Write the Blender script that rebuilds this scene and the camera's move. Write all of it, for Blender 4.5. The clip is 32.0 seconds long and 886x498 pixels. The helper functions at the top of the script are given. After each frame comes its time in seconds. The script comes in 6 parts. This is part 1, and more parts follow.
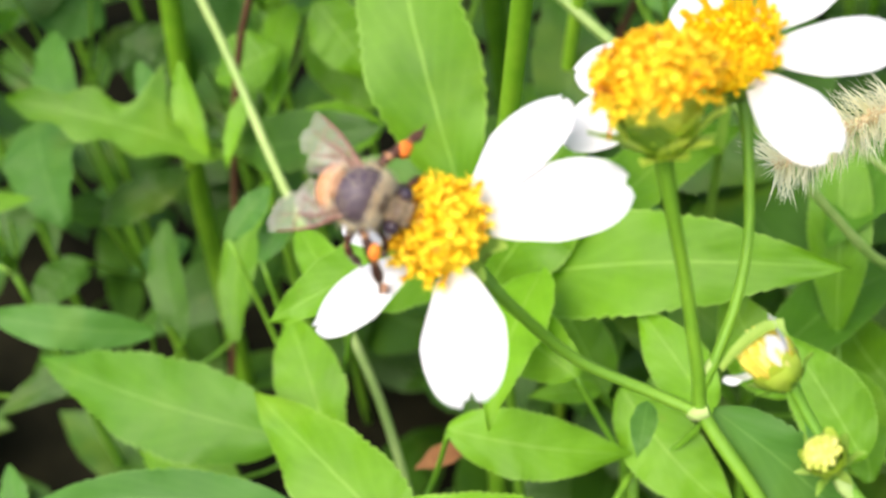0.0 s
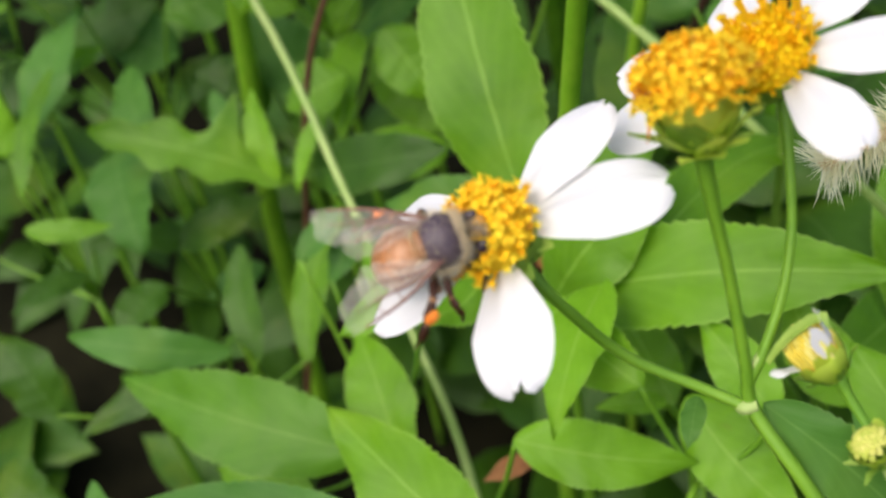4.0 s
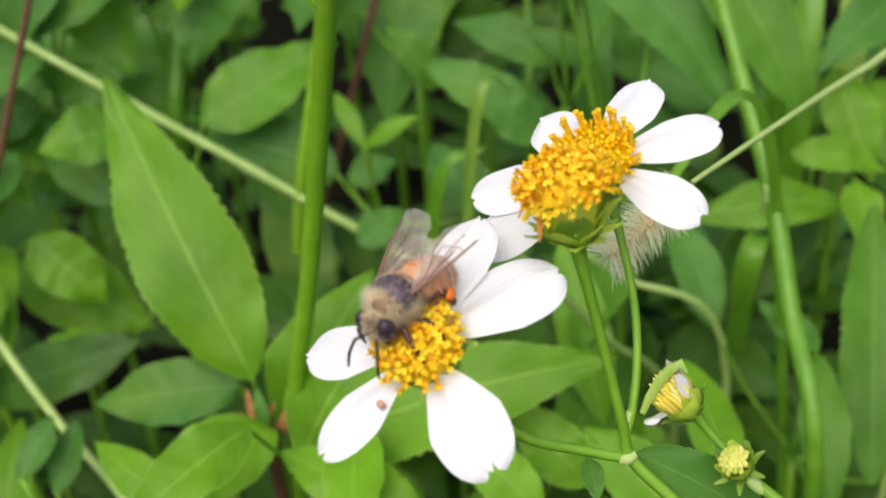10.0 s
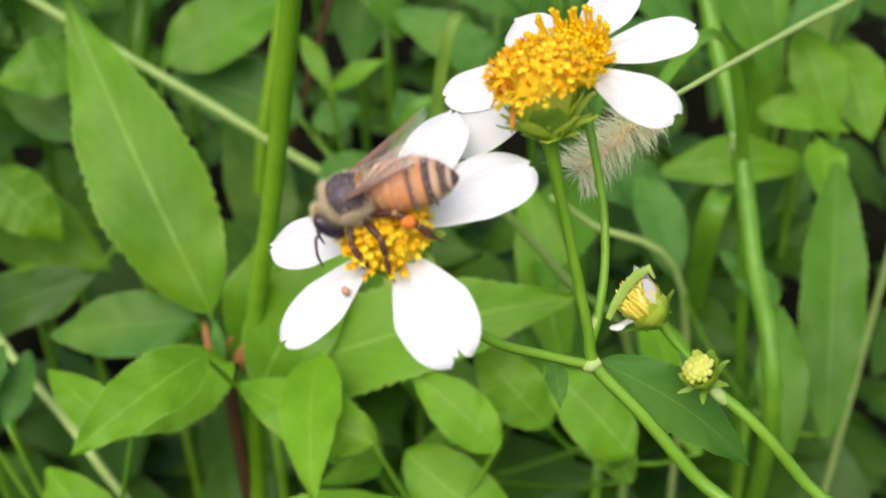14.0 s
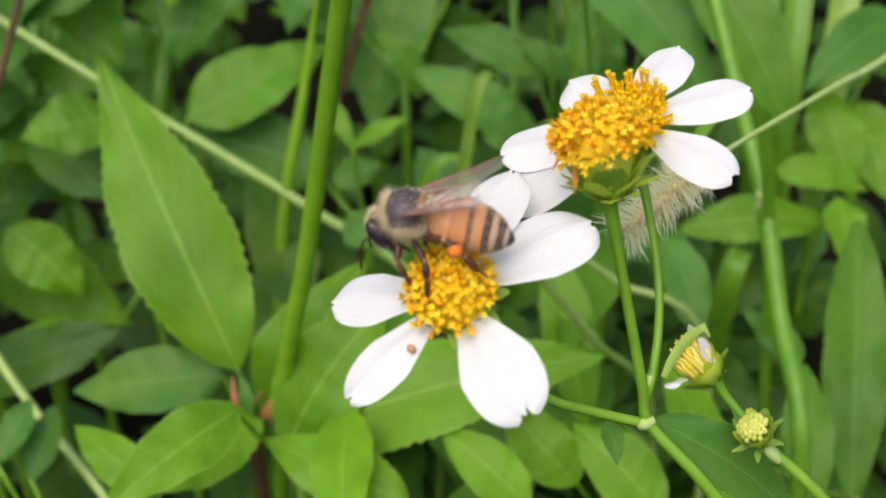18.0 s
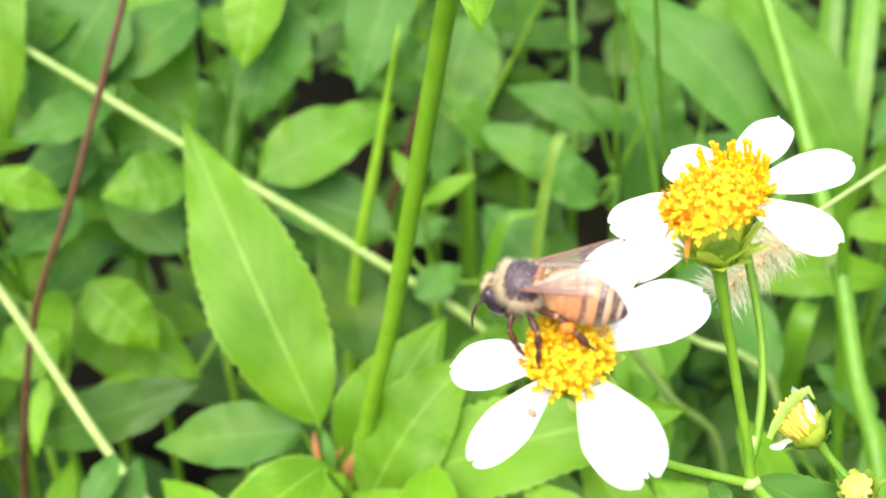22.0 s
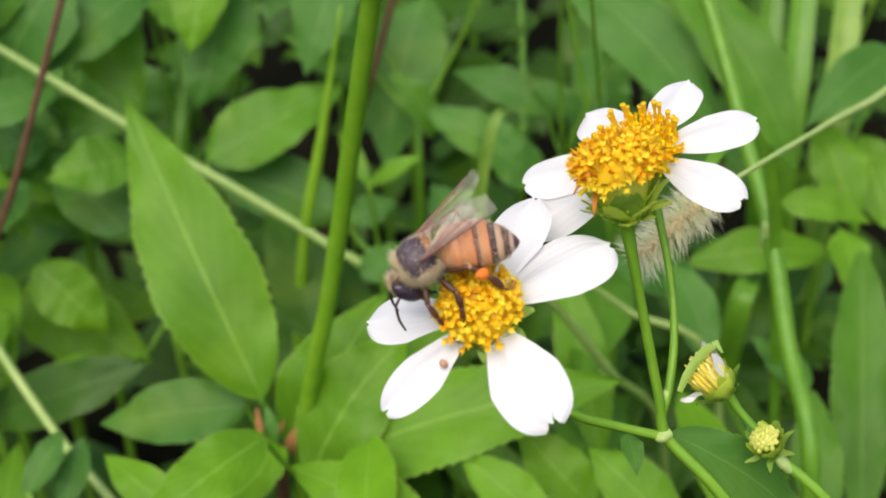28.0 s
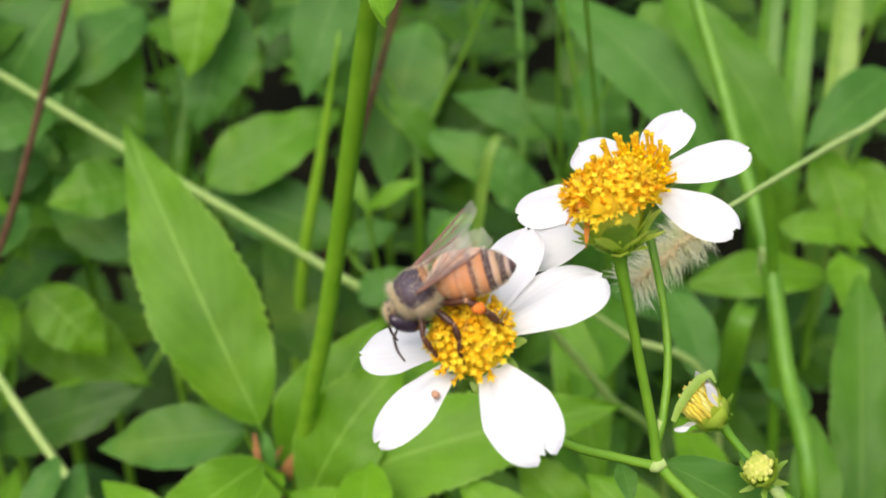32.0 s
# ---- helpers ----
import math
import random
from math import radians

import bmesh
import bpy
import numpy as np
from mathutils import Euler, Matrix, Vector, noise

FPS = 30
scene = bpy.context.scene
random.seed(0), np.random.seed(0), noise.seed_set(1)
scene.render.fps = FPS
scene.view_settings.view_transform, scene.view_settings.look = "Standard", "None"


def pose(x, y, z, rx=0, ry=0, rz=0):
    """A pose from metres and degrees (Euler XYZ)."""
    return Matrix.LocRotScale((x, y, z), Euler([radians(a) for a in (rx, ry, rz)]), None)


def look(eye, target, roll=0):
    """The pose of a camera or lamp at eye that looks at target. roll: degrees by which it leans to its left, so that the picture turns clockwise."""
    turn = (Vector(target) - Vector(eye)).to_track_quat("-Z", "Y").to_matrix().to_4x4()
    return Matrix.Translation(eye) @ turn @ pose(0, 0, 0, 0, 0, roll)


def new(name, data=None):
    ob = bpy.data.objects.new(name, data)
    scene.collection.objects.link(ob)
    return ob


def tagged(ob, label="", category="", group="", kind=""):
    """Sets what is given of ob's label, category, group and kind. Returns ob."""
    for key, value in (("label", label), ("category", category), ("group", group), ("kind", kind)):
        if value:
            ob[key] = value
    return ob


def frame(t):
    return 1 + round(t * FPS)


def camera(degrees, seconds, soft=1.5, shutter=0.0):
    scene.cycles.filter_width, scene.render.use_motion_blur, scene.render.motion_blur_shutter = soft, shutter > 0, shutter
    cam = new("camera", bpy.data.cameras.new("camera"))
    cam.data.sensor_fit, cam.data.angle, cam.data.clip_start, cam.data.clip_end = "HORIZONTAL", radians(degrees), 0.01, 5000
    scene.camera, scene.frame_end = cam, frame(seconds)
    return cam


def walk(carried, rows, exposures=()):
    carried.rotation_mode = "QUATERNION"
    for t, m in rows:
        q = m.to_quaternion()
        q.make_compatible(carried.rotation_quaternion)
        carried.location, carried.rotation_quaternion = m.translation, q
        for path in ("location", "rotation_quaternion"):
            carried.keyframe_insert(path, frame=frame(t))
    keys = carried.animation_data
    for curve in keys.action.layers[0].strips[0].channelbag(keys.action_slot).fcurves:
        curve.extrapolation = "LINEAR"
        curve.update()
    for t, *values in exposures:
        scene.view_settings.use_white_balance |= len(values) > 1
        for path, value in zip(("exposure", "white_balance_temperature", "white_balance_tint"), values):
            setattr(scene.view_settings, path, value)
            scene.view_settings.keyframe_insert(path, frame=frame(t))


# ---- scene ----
cam = camera(39.9, 32.0, soft=1.8)
PATH = [
    (0, 0.02938, 0.02673, 0.35928, 45.763, 4.575, 22.785),
    (0.5, 0.02914, 0.02764, 0.35622, 45.134, 5.037, 21.999),
    (1, 0.03243, 0.02814, 0.35512, 49.784, 6.603, 23.239),
    (1.5, 0.03295, 0.02849, 0.35488, 49.358, 7.409, 25.096),
    (2, 0.03330, 0.02647, 0.35661, 46.718, 7.906, 25.525),
    (2.5, 0.03116, 0.02614, 0.35988, 47.182, 7.983, 25.565),
    (4.5, 0.03679, 0.02228, 0.36070, 47.329, 7.518, 23.877),
    (5, 0.04744, 0.02033, 0.35943, 47.948, 6.831, 22.980),
    (5.5, 0.04781, 0.01469, 0.36303, 49.137, 7.061, 23.086),
    (6, 0.04599, 0.01451, 0.36535, 49.498, 6.968, 23.129),
    (6.5, 0.04356, 0.01218, 0.36423, 50.086, 6.469, 23.075),
    (7, 0.04275, 0.01190, 0.37266, 50.947, 7.192, 24.910),
    (7.5, 0.04031, 0.00928, 0.38766, 53.547, 8.993, 26.447),
    (8, 0.04357, 0.00526, 0.39625, 57.018, 8.352, 25.448),
    (8.5, 0.02168, 0.01208, 0.39207, 57.416, 8.052, 21.487),
    (9, 0.00517, 0.00261, 0.38415, 56.357, 7.473, 12.480),
    (9.5, 0.00347, 0.00212, 0.37388, 55.023, 4.371, 5.319),
    (10, 0.00414, 0.00201, 0.36698, 54.058, 2.802, 1.292),
    (10.5, 0.00556, 0.00167, 0.36226, 53.335, 1.996, 0.174),
    (11, 0.00413, -0.00006, 0.36085, 53.385, 1.301, 0.738),
    (11.5, 0.00400, -0.00038, 0.36039, 53.597, 0.778, 0.562),
    (12, 0.00379, -0.00087, 0.35951, 53.340, 0.514, 0.405),
    (12.5, 0.00177, -0.00022, 0.35930, 53.225, 0.470, 0.774),
    (13, 0.00000, -0.00000, 0.36000, 53.454, 0.647, 1.128),
    (13.5, 0.00019, -0.00169, 0.35861, 53.196, 0.653, 1.116),
    (14, 0.00294, -0.00188, 0.35840, 53.345, 0.211, 0.759),
    (14.5, 0.00561, -0.00155, 0.35907, 53.881, 0.216, 0.757),
    (15, 0.00370, -0.00243, 0.35980, 54.838, 0.394, 1.197),
    (15.5, 0.00105, -0.00277, 0.36012, 55.787, 0.055, 1.292),
    (17.5, -0.00235, -0.00418, 0.35968, 56.032, -0.175, 1.040),
    (18, -0.00380, -0.00275, 0.35929, 55.950, -0.182, 0.659),
    (18.5, -0.00417, -0.00278, 0.36011, 56.359, -0.132, 0.441),
    (19, -0.00589, -0.00440, 0.35993, 56.524, 0.043, 0.595),
    (19.5, -0.00616, -0.00564, 0.36006, 56.711, 0.228, 0.677),
    (20, -0.00687, -0.00544, 0.35896, 56.556, 0.255, 0.838),
    (20.5, -0.00881, -0.00555, 0.36064, 57.156, 0.296, 1.079),
    (21, -0.01021, -0.00652, 0.36200, 57.751, 0.291, 1.390),
    (21.5, -0.01288, -0.00726, 0.36144, 57.613, 0.863, 1.847),
    (22, -0.01188, -0.00587, 0.36376, 58.151, 0.900, 1.982),
    (22.5, -0.01208, -0.00620, 0.36421, 58.307, 0.987, 2.087),
    (23, -0.01140, -0.00814, 0.36361, 58.189, 0.944, 1.862),
    (23.5, -0.00936, -0.00857, 0.36274, 58.027, 0.736, 1.433),
    (24, -0.00791, -0.00931, 0.36328, 58.149, 0.601, 1.123),
    (24.5, -0.00537, -0.01091, 0.36080, 57.316, 0.666, 0.830),
    (25, -0.00391, -0.00972, 0.36066, 57.225, 0.811, 0.624),
    (25.5, -0.00723, -0.00809, 0.36263, 57.801, 0.843, 1.379),
    (26, -0.00725, -0.01057, 0.36357, 57.887, 0.816, 1.237),
    (26.5, -0.00545, -0.01069, 0.36223, 57.689, 0.669, 0.783),
    (28.5, -0.00630, -0.01069, 0.36198, 58.019, 0.387, 0.511),
    (29, -0.00615, -0.01001, 0.36248, 57.895, 0.349, 0.459),
    (29.5, -0.00715, -0.01042, 0.36313, 58.173, 0.410, 0.398),
    (30, -0.00586, -0.01054, 0.36287, 58.373, 0.434, 0.106),
    (30.5, -0.00266, -0.01092, 0.36076, 58.054, 0.364, -0.289),
    (31, -0.00245, -0.00914, 0.36169, 58.373, 0.243, -0.301),
    (31.5, -0.00277, -0.00896, 0.36290, 58.434, 0.287, -0.038),
    (32, -0.00507, -0.01019, 0.36309, 58.864, 0.540, 0.629),
]
walk(cam, [(t, pose(x, y, z, rx, ry, rz)) for t, x, y, z, rx, ry, rz in PATH],
     exposures=[(0, 0.74), (1, 0.76), (2, 0.72), (2.5, 0.2), (4.5, 0.1), (5, 0.06), (6, 0.2), (7, 0.18), (7.5, 0.9), (8, 1.5), (9, 1.46),
                (9.5, 0.65), (10, 0.1), (11, -0.42), (11.6, 0.1), (12, 0.3), (13, 0.28), (14, 0.16), (15, 0.12), (18, 0.0), (19, 0.27), (20, 0.4), (21, 1.12), (22, 1.08), (23, 0.88),
                (24, 0.76), (24.5, 0.2), (25, -0.18), (25.6, 0.0), (26, 0.08), (29, 0.1), (30, 0.15), (32, 0.17)])
cam.data.dof.use_dof = True
cam.data.dof.focus_distance = 0.138
cam.data.dof.aperture_fstop = 30.0

# ---- light: bright overcast sky ----
world = bpy.data.worlds.new("overcast")
scene.world = world
world.use_nodes = True
wn = world.node_tree
sky = wn.nodes.new("ShaderNodeTexSky")
sky.sky_type = "NISHITA"
sky.sun_disc = False
sky.sun_elevation = radians(58)
sky.sun_rotation = radians(200)
sky.air_density = 1.0
sky.dust_density = 5.0
wn.links.new(sky.outputs["Color"], wn.nodes["Background"].inputs["Color"])
wn.nodes["Background"].inputs["Strength"].default_value = 0.18
sun_data = bpy.data.lights.new("sun", "SUN")
sun_data.energy = 1.4
sun_data.angle = radians(60)
sun_data.color = (1.0, 0.97, 0.9)
sun = new("sun", sun_data)
sun.matrix_basis = look((-0.15, -0.25, 0.9), (0, 0.12, 0.2))

# ---- materials ----
CM = 0.01


def material(name, rough=0.6, **extra):
    mat = bpy.data.materials.new(name)
    mat.use_nodes = True
    nt = mat.node_tree
    bsdf = nt.nodes["Principled BSDF"]
    bsdf.inputs["Roughness"].default_value = rough
    for key, value in extra.items():
        bsdf.inputs[key.replace("_", " ")].default_value = value
    return mat, nt, bsdf


def node(nt, kind, **sockets):
    n = nt.nodes.new(kind)
    for key, value in sockets.items():
        n.inputs[key.replace("_", " ")].default_value = value
    return n


def math_node(nt, op, a, b=None):
    n = nt.nodes.new("ShaderNodeMath")
    n.operation = op
    for i, v in enumerate((a, b)):
        if v is None:
            continue
        if isinstance(v, (int, float)):
            n.inputs[i].default_value = v
        else:
            nt.links.new(v, n.inputs[i])
    return n.outputs[0]


def ramp(nt, fac, *stops):
    n = nt.nodes.new("ShaderNodeValToRGB")
    while len(n.color_ramp.elements) < len(stops):
        n.color_ramp.elements.new(0.5)
    for e, (p, c) in zip(n.color_ramp.elements, stops):
        e.position, e.color = p, (*c, 1)
    nt.links.new(fac, n.inputs[0])
    return n.outputs[0]


def mix(nt, fac, a, b, mode="MIX"):
    n = nt.nodes.new("ShaderNodeMix")
    n.data_type, n.blend_type = "RGBA", mode
    for sock, v in ((n.inputs[0], fac), (n.inputs[6], a), (n.inputs[7], b)):
        if isinstance(v, (int, float)):
            sock.default_value = v
        elif isinstance(v, tuple):
            sock.default_value = (*v, 1)
        else:
            nt.links.new(v, sock)
    return n.outputs[2]


def noise_fac(nt, scale, detail=3.0, coords="Object"):
    tc = nt.nodes.new("ShaderNodeTexCoord")
    n = node(nt, "ShaderNodeTexNoise", Scale=scale, Detail=detail)
    nt.links.new(tc.outputs[coords], n.inputs["Vector"])
    return n.outputs["Fac"]


def bump(nt, bsdf, height, strength=0.3, distance=0.0005):
    b = node(nt, "ShaderNodeBump", Strength=strength, Distance=distance)
    nt.links.new(height, b.inputs["Height"])
    nt.links.new(b.outputs[0], bsdf.inputs["Normal"])


def translucent(nt, bsdf, color, amount):
    tr = nt.nodes.new("ShaderNodeBsdfTranslucent")
    nt.links.new(color, tr.inputs["Color"])
    ms = nt.nodes.new("ShaderNodeMixShader")
    ms.inputs[0].default_value = amount
    nt.links.new(bsdf.outputs[0], ms.inputs[1])
    nt.links.new(tr.outputs[0], ms.inputs[2])
    nt.links.new(ms.outputs[0], nt.nodes["Material Output"].inputs["Surface"])


def leaf_material(name, dark, light, rib, gloss=0.45):
    """Leaf skin: midrib, slanting side veins and a pale rim from the blade's own UV, blotches, fine relief."""
    mat, nt, bsdf = material(name, gloss, Specular_IOR_Level=0.28)
    uv = nt.nodes.new("ShaderNodeUVMap")
    sep = nt.nodes.new("ShaderNodeSeparateXYZ")
    nt.links.new(uv.outputs[0], sep.inputs[0])
    u = math_node(nt, "ABSOLUTE", math_node(nt, "SUBTRACT", sep.outputs[0], 0.5))
    v = sep.outputs[1]
    wobble = math_node(nt, "MULTIPLY", math_node(nt, "SUBTRACT", noise_fac(nt, 90.0, 2.0), 0.5), 3.2)
    bend = math_node(nt, "MULTIPLY", math_node(nt, "POWER", u, 0.8), -19.0)
    slant = math_node(nt, "ADD", math_node(nt, "ADD", math_node(nt, "MULTIPLY", v, 27.0), bend), wobble)
    wave = math_node(nt, "POWER", math_node(nt, "ABSOLUTE", math_node(nt, "SINE", slant)), 0.30)
    vein = math_node(nt, "SUBTRACT", 1.0, wave)
    mid = math_node(nt, "SUBTRACT", 1.0, math_node(nt, "MINIMUM", math_node(nt, "MULTIPLY", u, 42.0), 1.0))
    rim = math_node(nt, "GREATER_THAN", u, 0.478)
    info = nt.nodes.new("ShaderNodeObjectInfo")
    big = noise_fac(nt, 55.0, 4.0)
    fine = noise_fac(nt, 700.0, 2.0)
    blend = math_node(nt, "ADD", math_node(nt, "MULTIPLY", big, 0.9), math_node(nt, "MULTIPLY", info.outputs["Random"], 0.45))
    skin = ramp(nt, blend, (0.28, dark), (1.0, light))
    skin = mix(nt, math_node(nt, "MULTIPLY", math_node(nt, "SUBTRACT", fine, 0.3), 0.35), skin, light)
    skin = mix(nt, math_node(nt, "MULTIPLY", vein, 0.15), skin, rib)
    skin = mix(nt, math_node(nt, "MULTIPLY", mid, 0.75), skin, rib)
    skin = mix(nt, math_node(nt, "MULTIPLY", rim, 0.55), skin, rib)
    skin = mix(nt, math_node(nt, "MULTIPLY", noise_fac(nt, 240.0, 3.0), 0.45), skin, dark)
    yellowed = ramp(nt, noise_fac(nt, 38.0, 3.0), (0.56, (0, 0, 0)), (0.74, (1, 1, 1)))
    skin = mix(nt, math_node(nt, "MULTIPLY", yellowed, 0.30), skin, mix(nt, 0.5, light, (0.36, 0.42, 0.03)))
    spots = ramp(nt, noise_fac(nt, 170.0, 5.0), (0.70, (0, 0, 0)), (0.76, (1, 1, 1)))
    skin = mix(nt, math_node(nt, "MULTIPLY", spots, 0.25), skin, (0.22, 0.16, 0.05))
    nt.links.new(skin, bsdf.inputs["Base Color"])
    bump(nt, bsdf, math_node(nt, "ADD", math_node(nt, "MULTIPLY", wave, 0.16), math_node(nt, "MULTIPLY", fine, 0.4)), 0.45, 0.0004)
    translucent(nt, bsdf, mix(nt, 0.5, skin, tuple(min(1.0, c * k) for c, k in zip(light, (1.5, 1.2, 1.6)))), 0.28)
    return mat


def plain_material(name, dark, light, scale=300.0, rough=0.6, trans=0.0, relief=0.3, coords="Object"):
    mat, nt, bsdf = material(name, rough)
    info = nt.nodes.new("ShaderNodeObjectInfo")
    n = noise_fac(nt, scale, 4.0, coords)
    n2 = noise_fac(nt, scale * 0.15, 2.0, coords)
    fac = math_node(nt, "ADD", math_node(nt, "MULTIPLY", n, 0.5), math_node(nt, "MULTIPLY", n2, 0.5))
    fac = math_node(nt, "ADD", fac, math_node(nt, "MULTIPLY", math_node(nt, "SUBTRACT", info.outputs["Random"], 0.5), 0.25))
    skin = ramp(nt, fac, (0.3, dark), (0.7, light))
    nt.links.new(skin, bsdf.inputs["Base Color"])
    bump(nt, bsdf, n, relief, 0.0003)
    if trans:
        translucent(nt, bsdf, skin, trans)
    return mat


LEAF = leaf_material("leaf_green", (0.066, 0.180, 0.005), (0.205, 0.455, 0.011), (0.34, 0.56, 0.08))
LEAF_BLUE = leaf_material("leaf_bluish", (0.036, 0.125, 0.012), (0.105, 0.275, 0.034), (0.19, 0.38, 0.08), 0.5)
LEAF_MID = leaf_material("leaf_mid_green", (0.045, 0.140, 0.006), (0.130, 0.320, 0.016), (0.22, 0.40, 0.06))
# darkened copy of the green leaf: its colour stands in for deep shade
LEAF_SHADE = leaf_material("leaf_painted_shade", (0.022, 0.070, 0.004), (0.070, 0.180, 0.010), (0.12, 0.24, 0.04))
STEM = plain_material("stem_green", (0.10, 0.26, 0.012), (0.20, 0.40, 0.025), 250, 0.45, 0.1)
STEM_BRIGHT = plain_material("stem_bright", (0.17, 0.38, 0.012), (0.30, 0.54, 0.03), 250, 0.5, 0.2)
STEM_PALE = plain_material("grass_stalk_pale", (0.22, 0.36, 0.07), (0.40, 0.52, 0.16), 300, 0.5)
STEM_BROWN = plain_material("stem_brown", (0.07, 0.025, 0.012), (0.16, 0.07, 0.03), 400, 0.6)
GRASS = plain_material("grass_blade", (0.08, 0.23, 0.01), (0.17, 0.37, 0.022), 200, 0.4, 0.25)
GRASS_PALE = plain_material("grass_blade_pale", (0.16, 0.30, 0.03), (0.30, 0.46, 0.07), 200, 0.45, 0.25)
SEPAL = plain_material("sepal_green", (0.18, 0.34, 0.03), (0.38, 0.54, 0.10), 500, 0.5, 0.3)
SEPAL_PALE = plain_material("sepal_pale", (0.46, 0.64, 0.05), (0.76, 0.88, 0.14), 500, 0.5, 0.5)
NODE = plain_material("node_pale", (0.28, 0.44, 0.10), (0.50, 0.60, 0.22), 400, 0.6)


def floret_material(name, shade, mid, bright, browned=0.0):
    """Packed florets: each one takes its own tone, a few are browned."""
    mat, nt, bsdf = material(name, 0.55, Specular_IOR_Level=0.2)
    geo = nt.nodes.new("ShaderNodeNewGeometry")
    fac = math_node(nt, "ADD", math_node(nt, "MULTIPLY", geo.outputs["Random Per Island"], 0.7), math_node(nt, "MULTIPLY", noise_fac(nt, 600, 3), 0.5))
    skin = ramp(nt, fac, (0.22, shade), (0.55, mid), (0.95, bright))
    old = math_node(nt, "LESS_THAN", math_node(nt, "FRACT", math_node(nt, "MULTIPLY", geo.outputs["Random Per Island"], 7.31)), browned)
    skin = mix(nt, math_node(nt, "MULTIPLY", old, 0.6), skin, (0.55, 0.17, 0.03))
    nt.links.new(skin, bsdf.inputs["Base Color"])
    bump(nt, bsdf, noise_fac(nt, 900, 2), 0.3, 0.0002)
    translucent(nt, bsdf, skin, 0.32)
    return mat


FLORET = floret_material("floret_yellow", (0.99, 0.53, 0.008), (1.0, 0.67, 0.020), (1.0, 0.81, 0.050), 0.02)
FLORET_OLD = floret_material("floret_orange", (0.99, 0.49, 0.008), (1.0, 0.66, 0.020), (1.0, 0.82, 0.055), 0.06)
FLORET_FRESH = floret_material("floret_fresh", (0.97, 0.54, 0.004), (1.0, 0.68, 0.008), (1.0, 0.80, 0.015))
FLORET_BUD = floret_material("floret_bud", (0.94, 0.74, 0.08), (0.95, 0.84, 0.16), (0.95, 0.92, 0.40))
FLORET_PALE = floret_material("floret_pale", (0.55, 0.66, 0.10), (0.72, 0.76, 0.16), (0.86, 0.84, 0.26))
WILTED = plain_material("wilted_petal", (0.58, 0.19, 0.02), (0.78, 0.36, 0.08), 500, 0.7)
FLECK = plain_material("petal_fleck", (0.46, 0.24, 0.14), (0.60, 0.36, 0.24), 800, 0.7)
# soil colour taken down to near-black to hold the shade between the leaves
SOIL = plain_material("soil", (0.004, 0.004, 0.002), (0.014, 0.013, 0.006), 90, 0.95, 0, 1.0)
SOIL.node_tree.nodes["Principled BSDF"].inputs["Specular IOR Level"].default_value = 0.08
DEAD = plain_material("dead_leaf", (0.16, 0.050, 0.016), (0.40, 0.18, 0.06), 150, 0.8)
BRISTLE = plain_material("bristle", (0.91, 0.87, 0.58), (0.97, 0.95, 0.76), 300, 0.6, 0.35)
SPIKE = plain_material("seed_spike", (0.74, 0.56, 0.30), (0.86, 0.72, 0.46), 300, 0.7)
SPENT = plain_material("spent_floret", (0.62, 0.55, 0.14), (0.80, 0.74, 0.32), 400, 0.7)
SEED_DARK = plain_material("dark_seed", (0.05, 0.03, 0.015), (0.16, 0.09, 0.04), 400, 0.8)


def petal_material():
    mat, nt, bsdf = material("petal_white", 0.5)
    uv = nt.nodes.new("ShaderNodeUVMap")
    sep = nt.nodes.new("ShaderNodeSeparateXYZ")
    nt.links.new(uv.outputs[0], sep.inputs[0])
    ridge = math_node(nt, "ABSOLUTE", math_node(nt, "SINE", math_node(nt, "MULTIPLY", sep.outputs[0], 28.0)))
    fine = noise_fac(nt, 400, 3)
    skin = mix(nt, math_node(nt, "MULTIPLY", fine, 0.25), (0.84, 0.83, 0.86), (0.74, 0.73, 0.78))
    base = math_node(nt, "POWER", math_node(nt, "SUBTRACT", 1.0, sep.outputs[1]), 9.0)
    skin = mix(nt, math_node(nt, "MULTIPLY", base, 0.5), skin, (0.75, 0.75, 0.42))
    nt.links.new(skin, bsdf.inputs["Base Color"])
    bump(nt, bsdf, math_node(nt, "ADD", ridge, math_node(nt, "MULTIPLY", fine, 0.3)), 0.10, 0.0004)
    translucent(nt, bsdf, skin, 0.25)
    return mat


PETAL = petal_material()

# ---- mesh helpers (all in centimetres) ----


def part(name, verts, faces, mat, parent=None, label="", uvs=None, smooth=True):
    me = bpy.data.meshes.new(name)
    me.from_pydata([tuple(c * CM for c in v) for v in verts], [], faces)
    if smooth:
        me.polygons.foreach_set("use_smooth", [True] * len(me.polygons))
    if uvs is not None:
        layer = me.uv_layers.new(name="UVMap")
        index = np.empty(len(me.loops), dtype=np.int32)
        me.loops.foreach_get("vertex_index", index)
        layer.data.foreach_set("uv", np.asarray(uvs, dtype=np.float32)[index].ravel())
    me.materials.append(mat)
    ob = new(name, me)
    ob.parent = parent
    if label:
        tagged(ob, label)
    return ob


def thing(name, at, label, category, group="", kind=""):
    """An Empty at its base, in centimetres."""
    ob = new(name)
    ob.empty_display_size = 0.005
    ob.location = Vector(at) * CM
    return tagged(ob, label, category, group, kind)


def local(parent_at, p):
    return Vector(p) - Vector(parent_at)


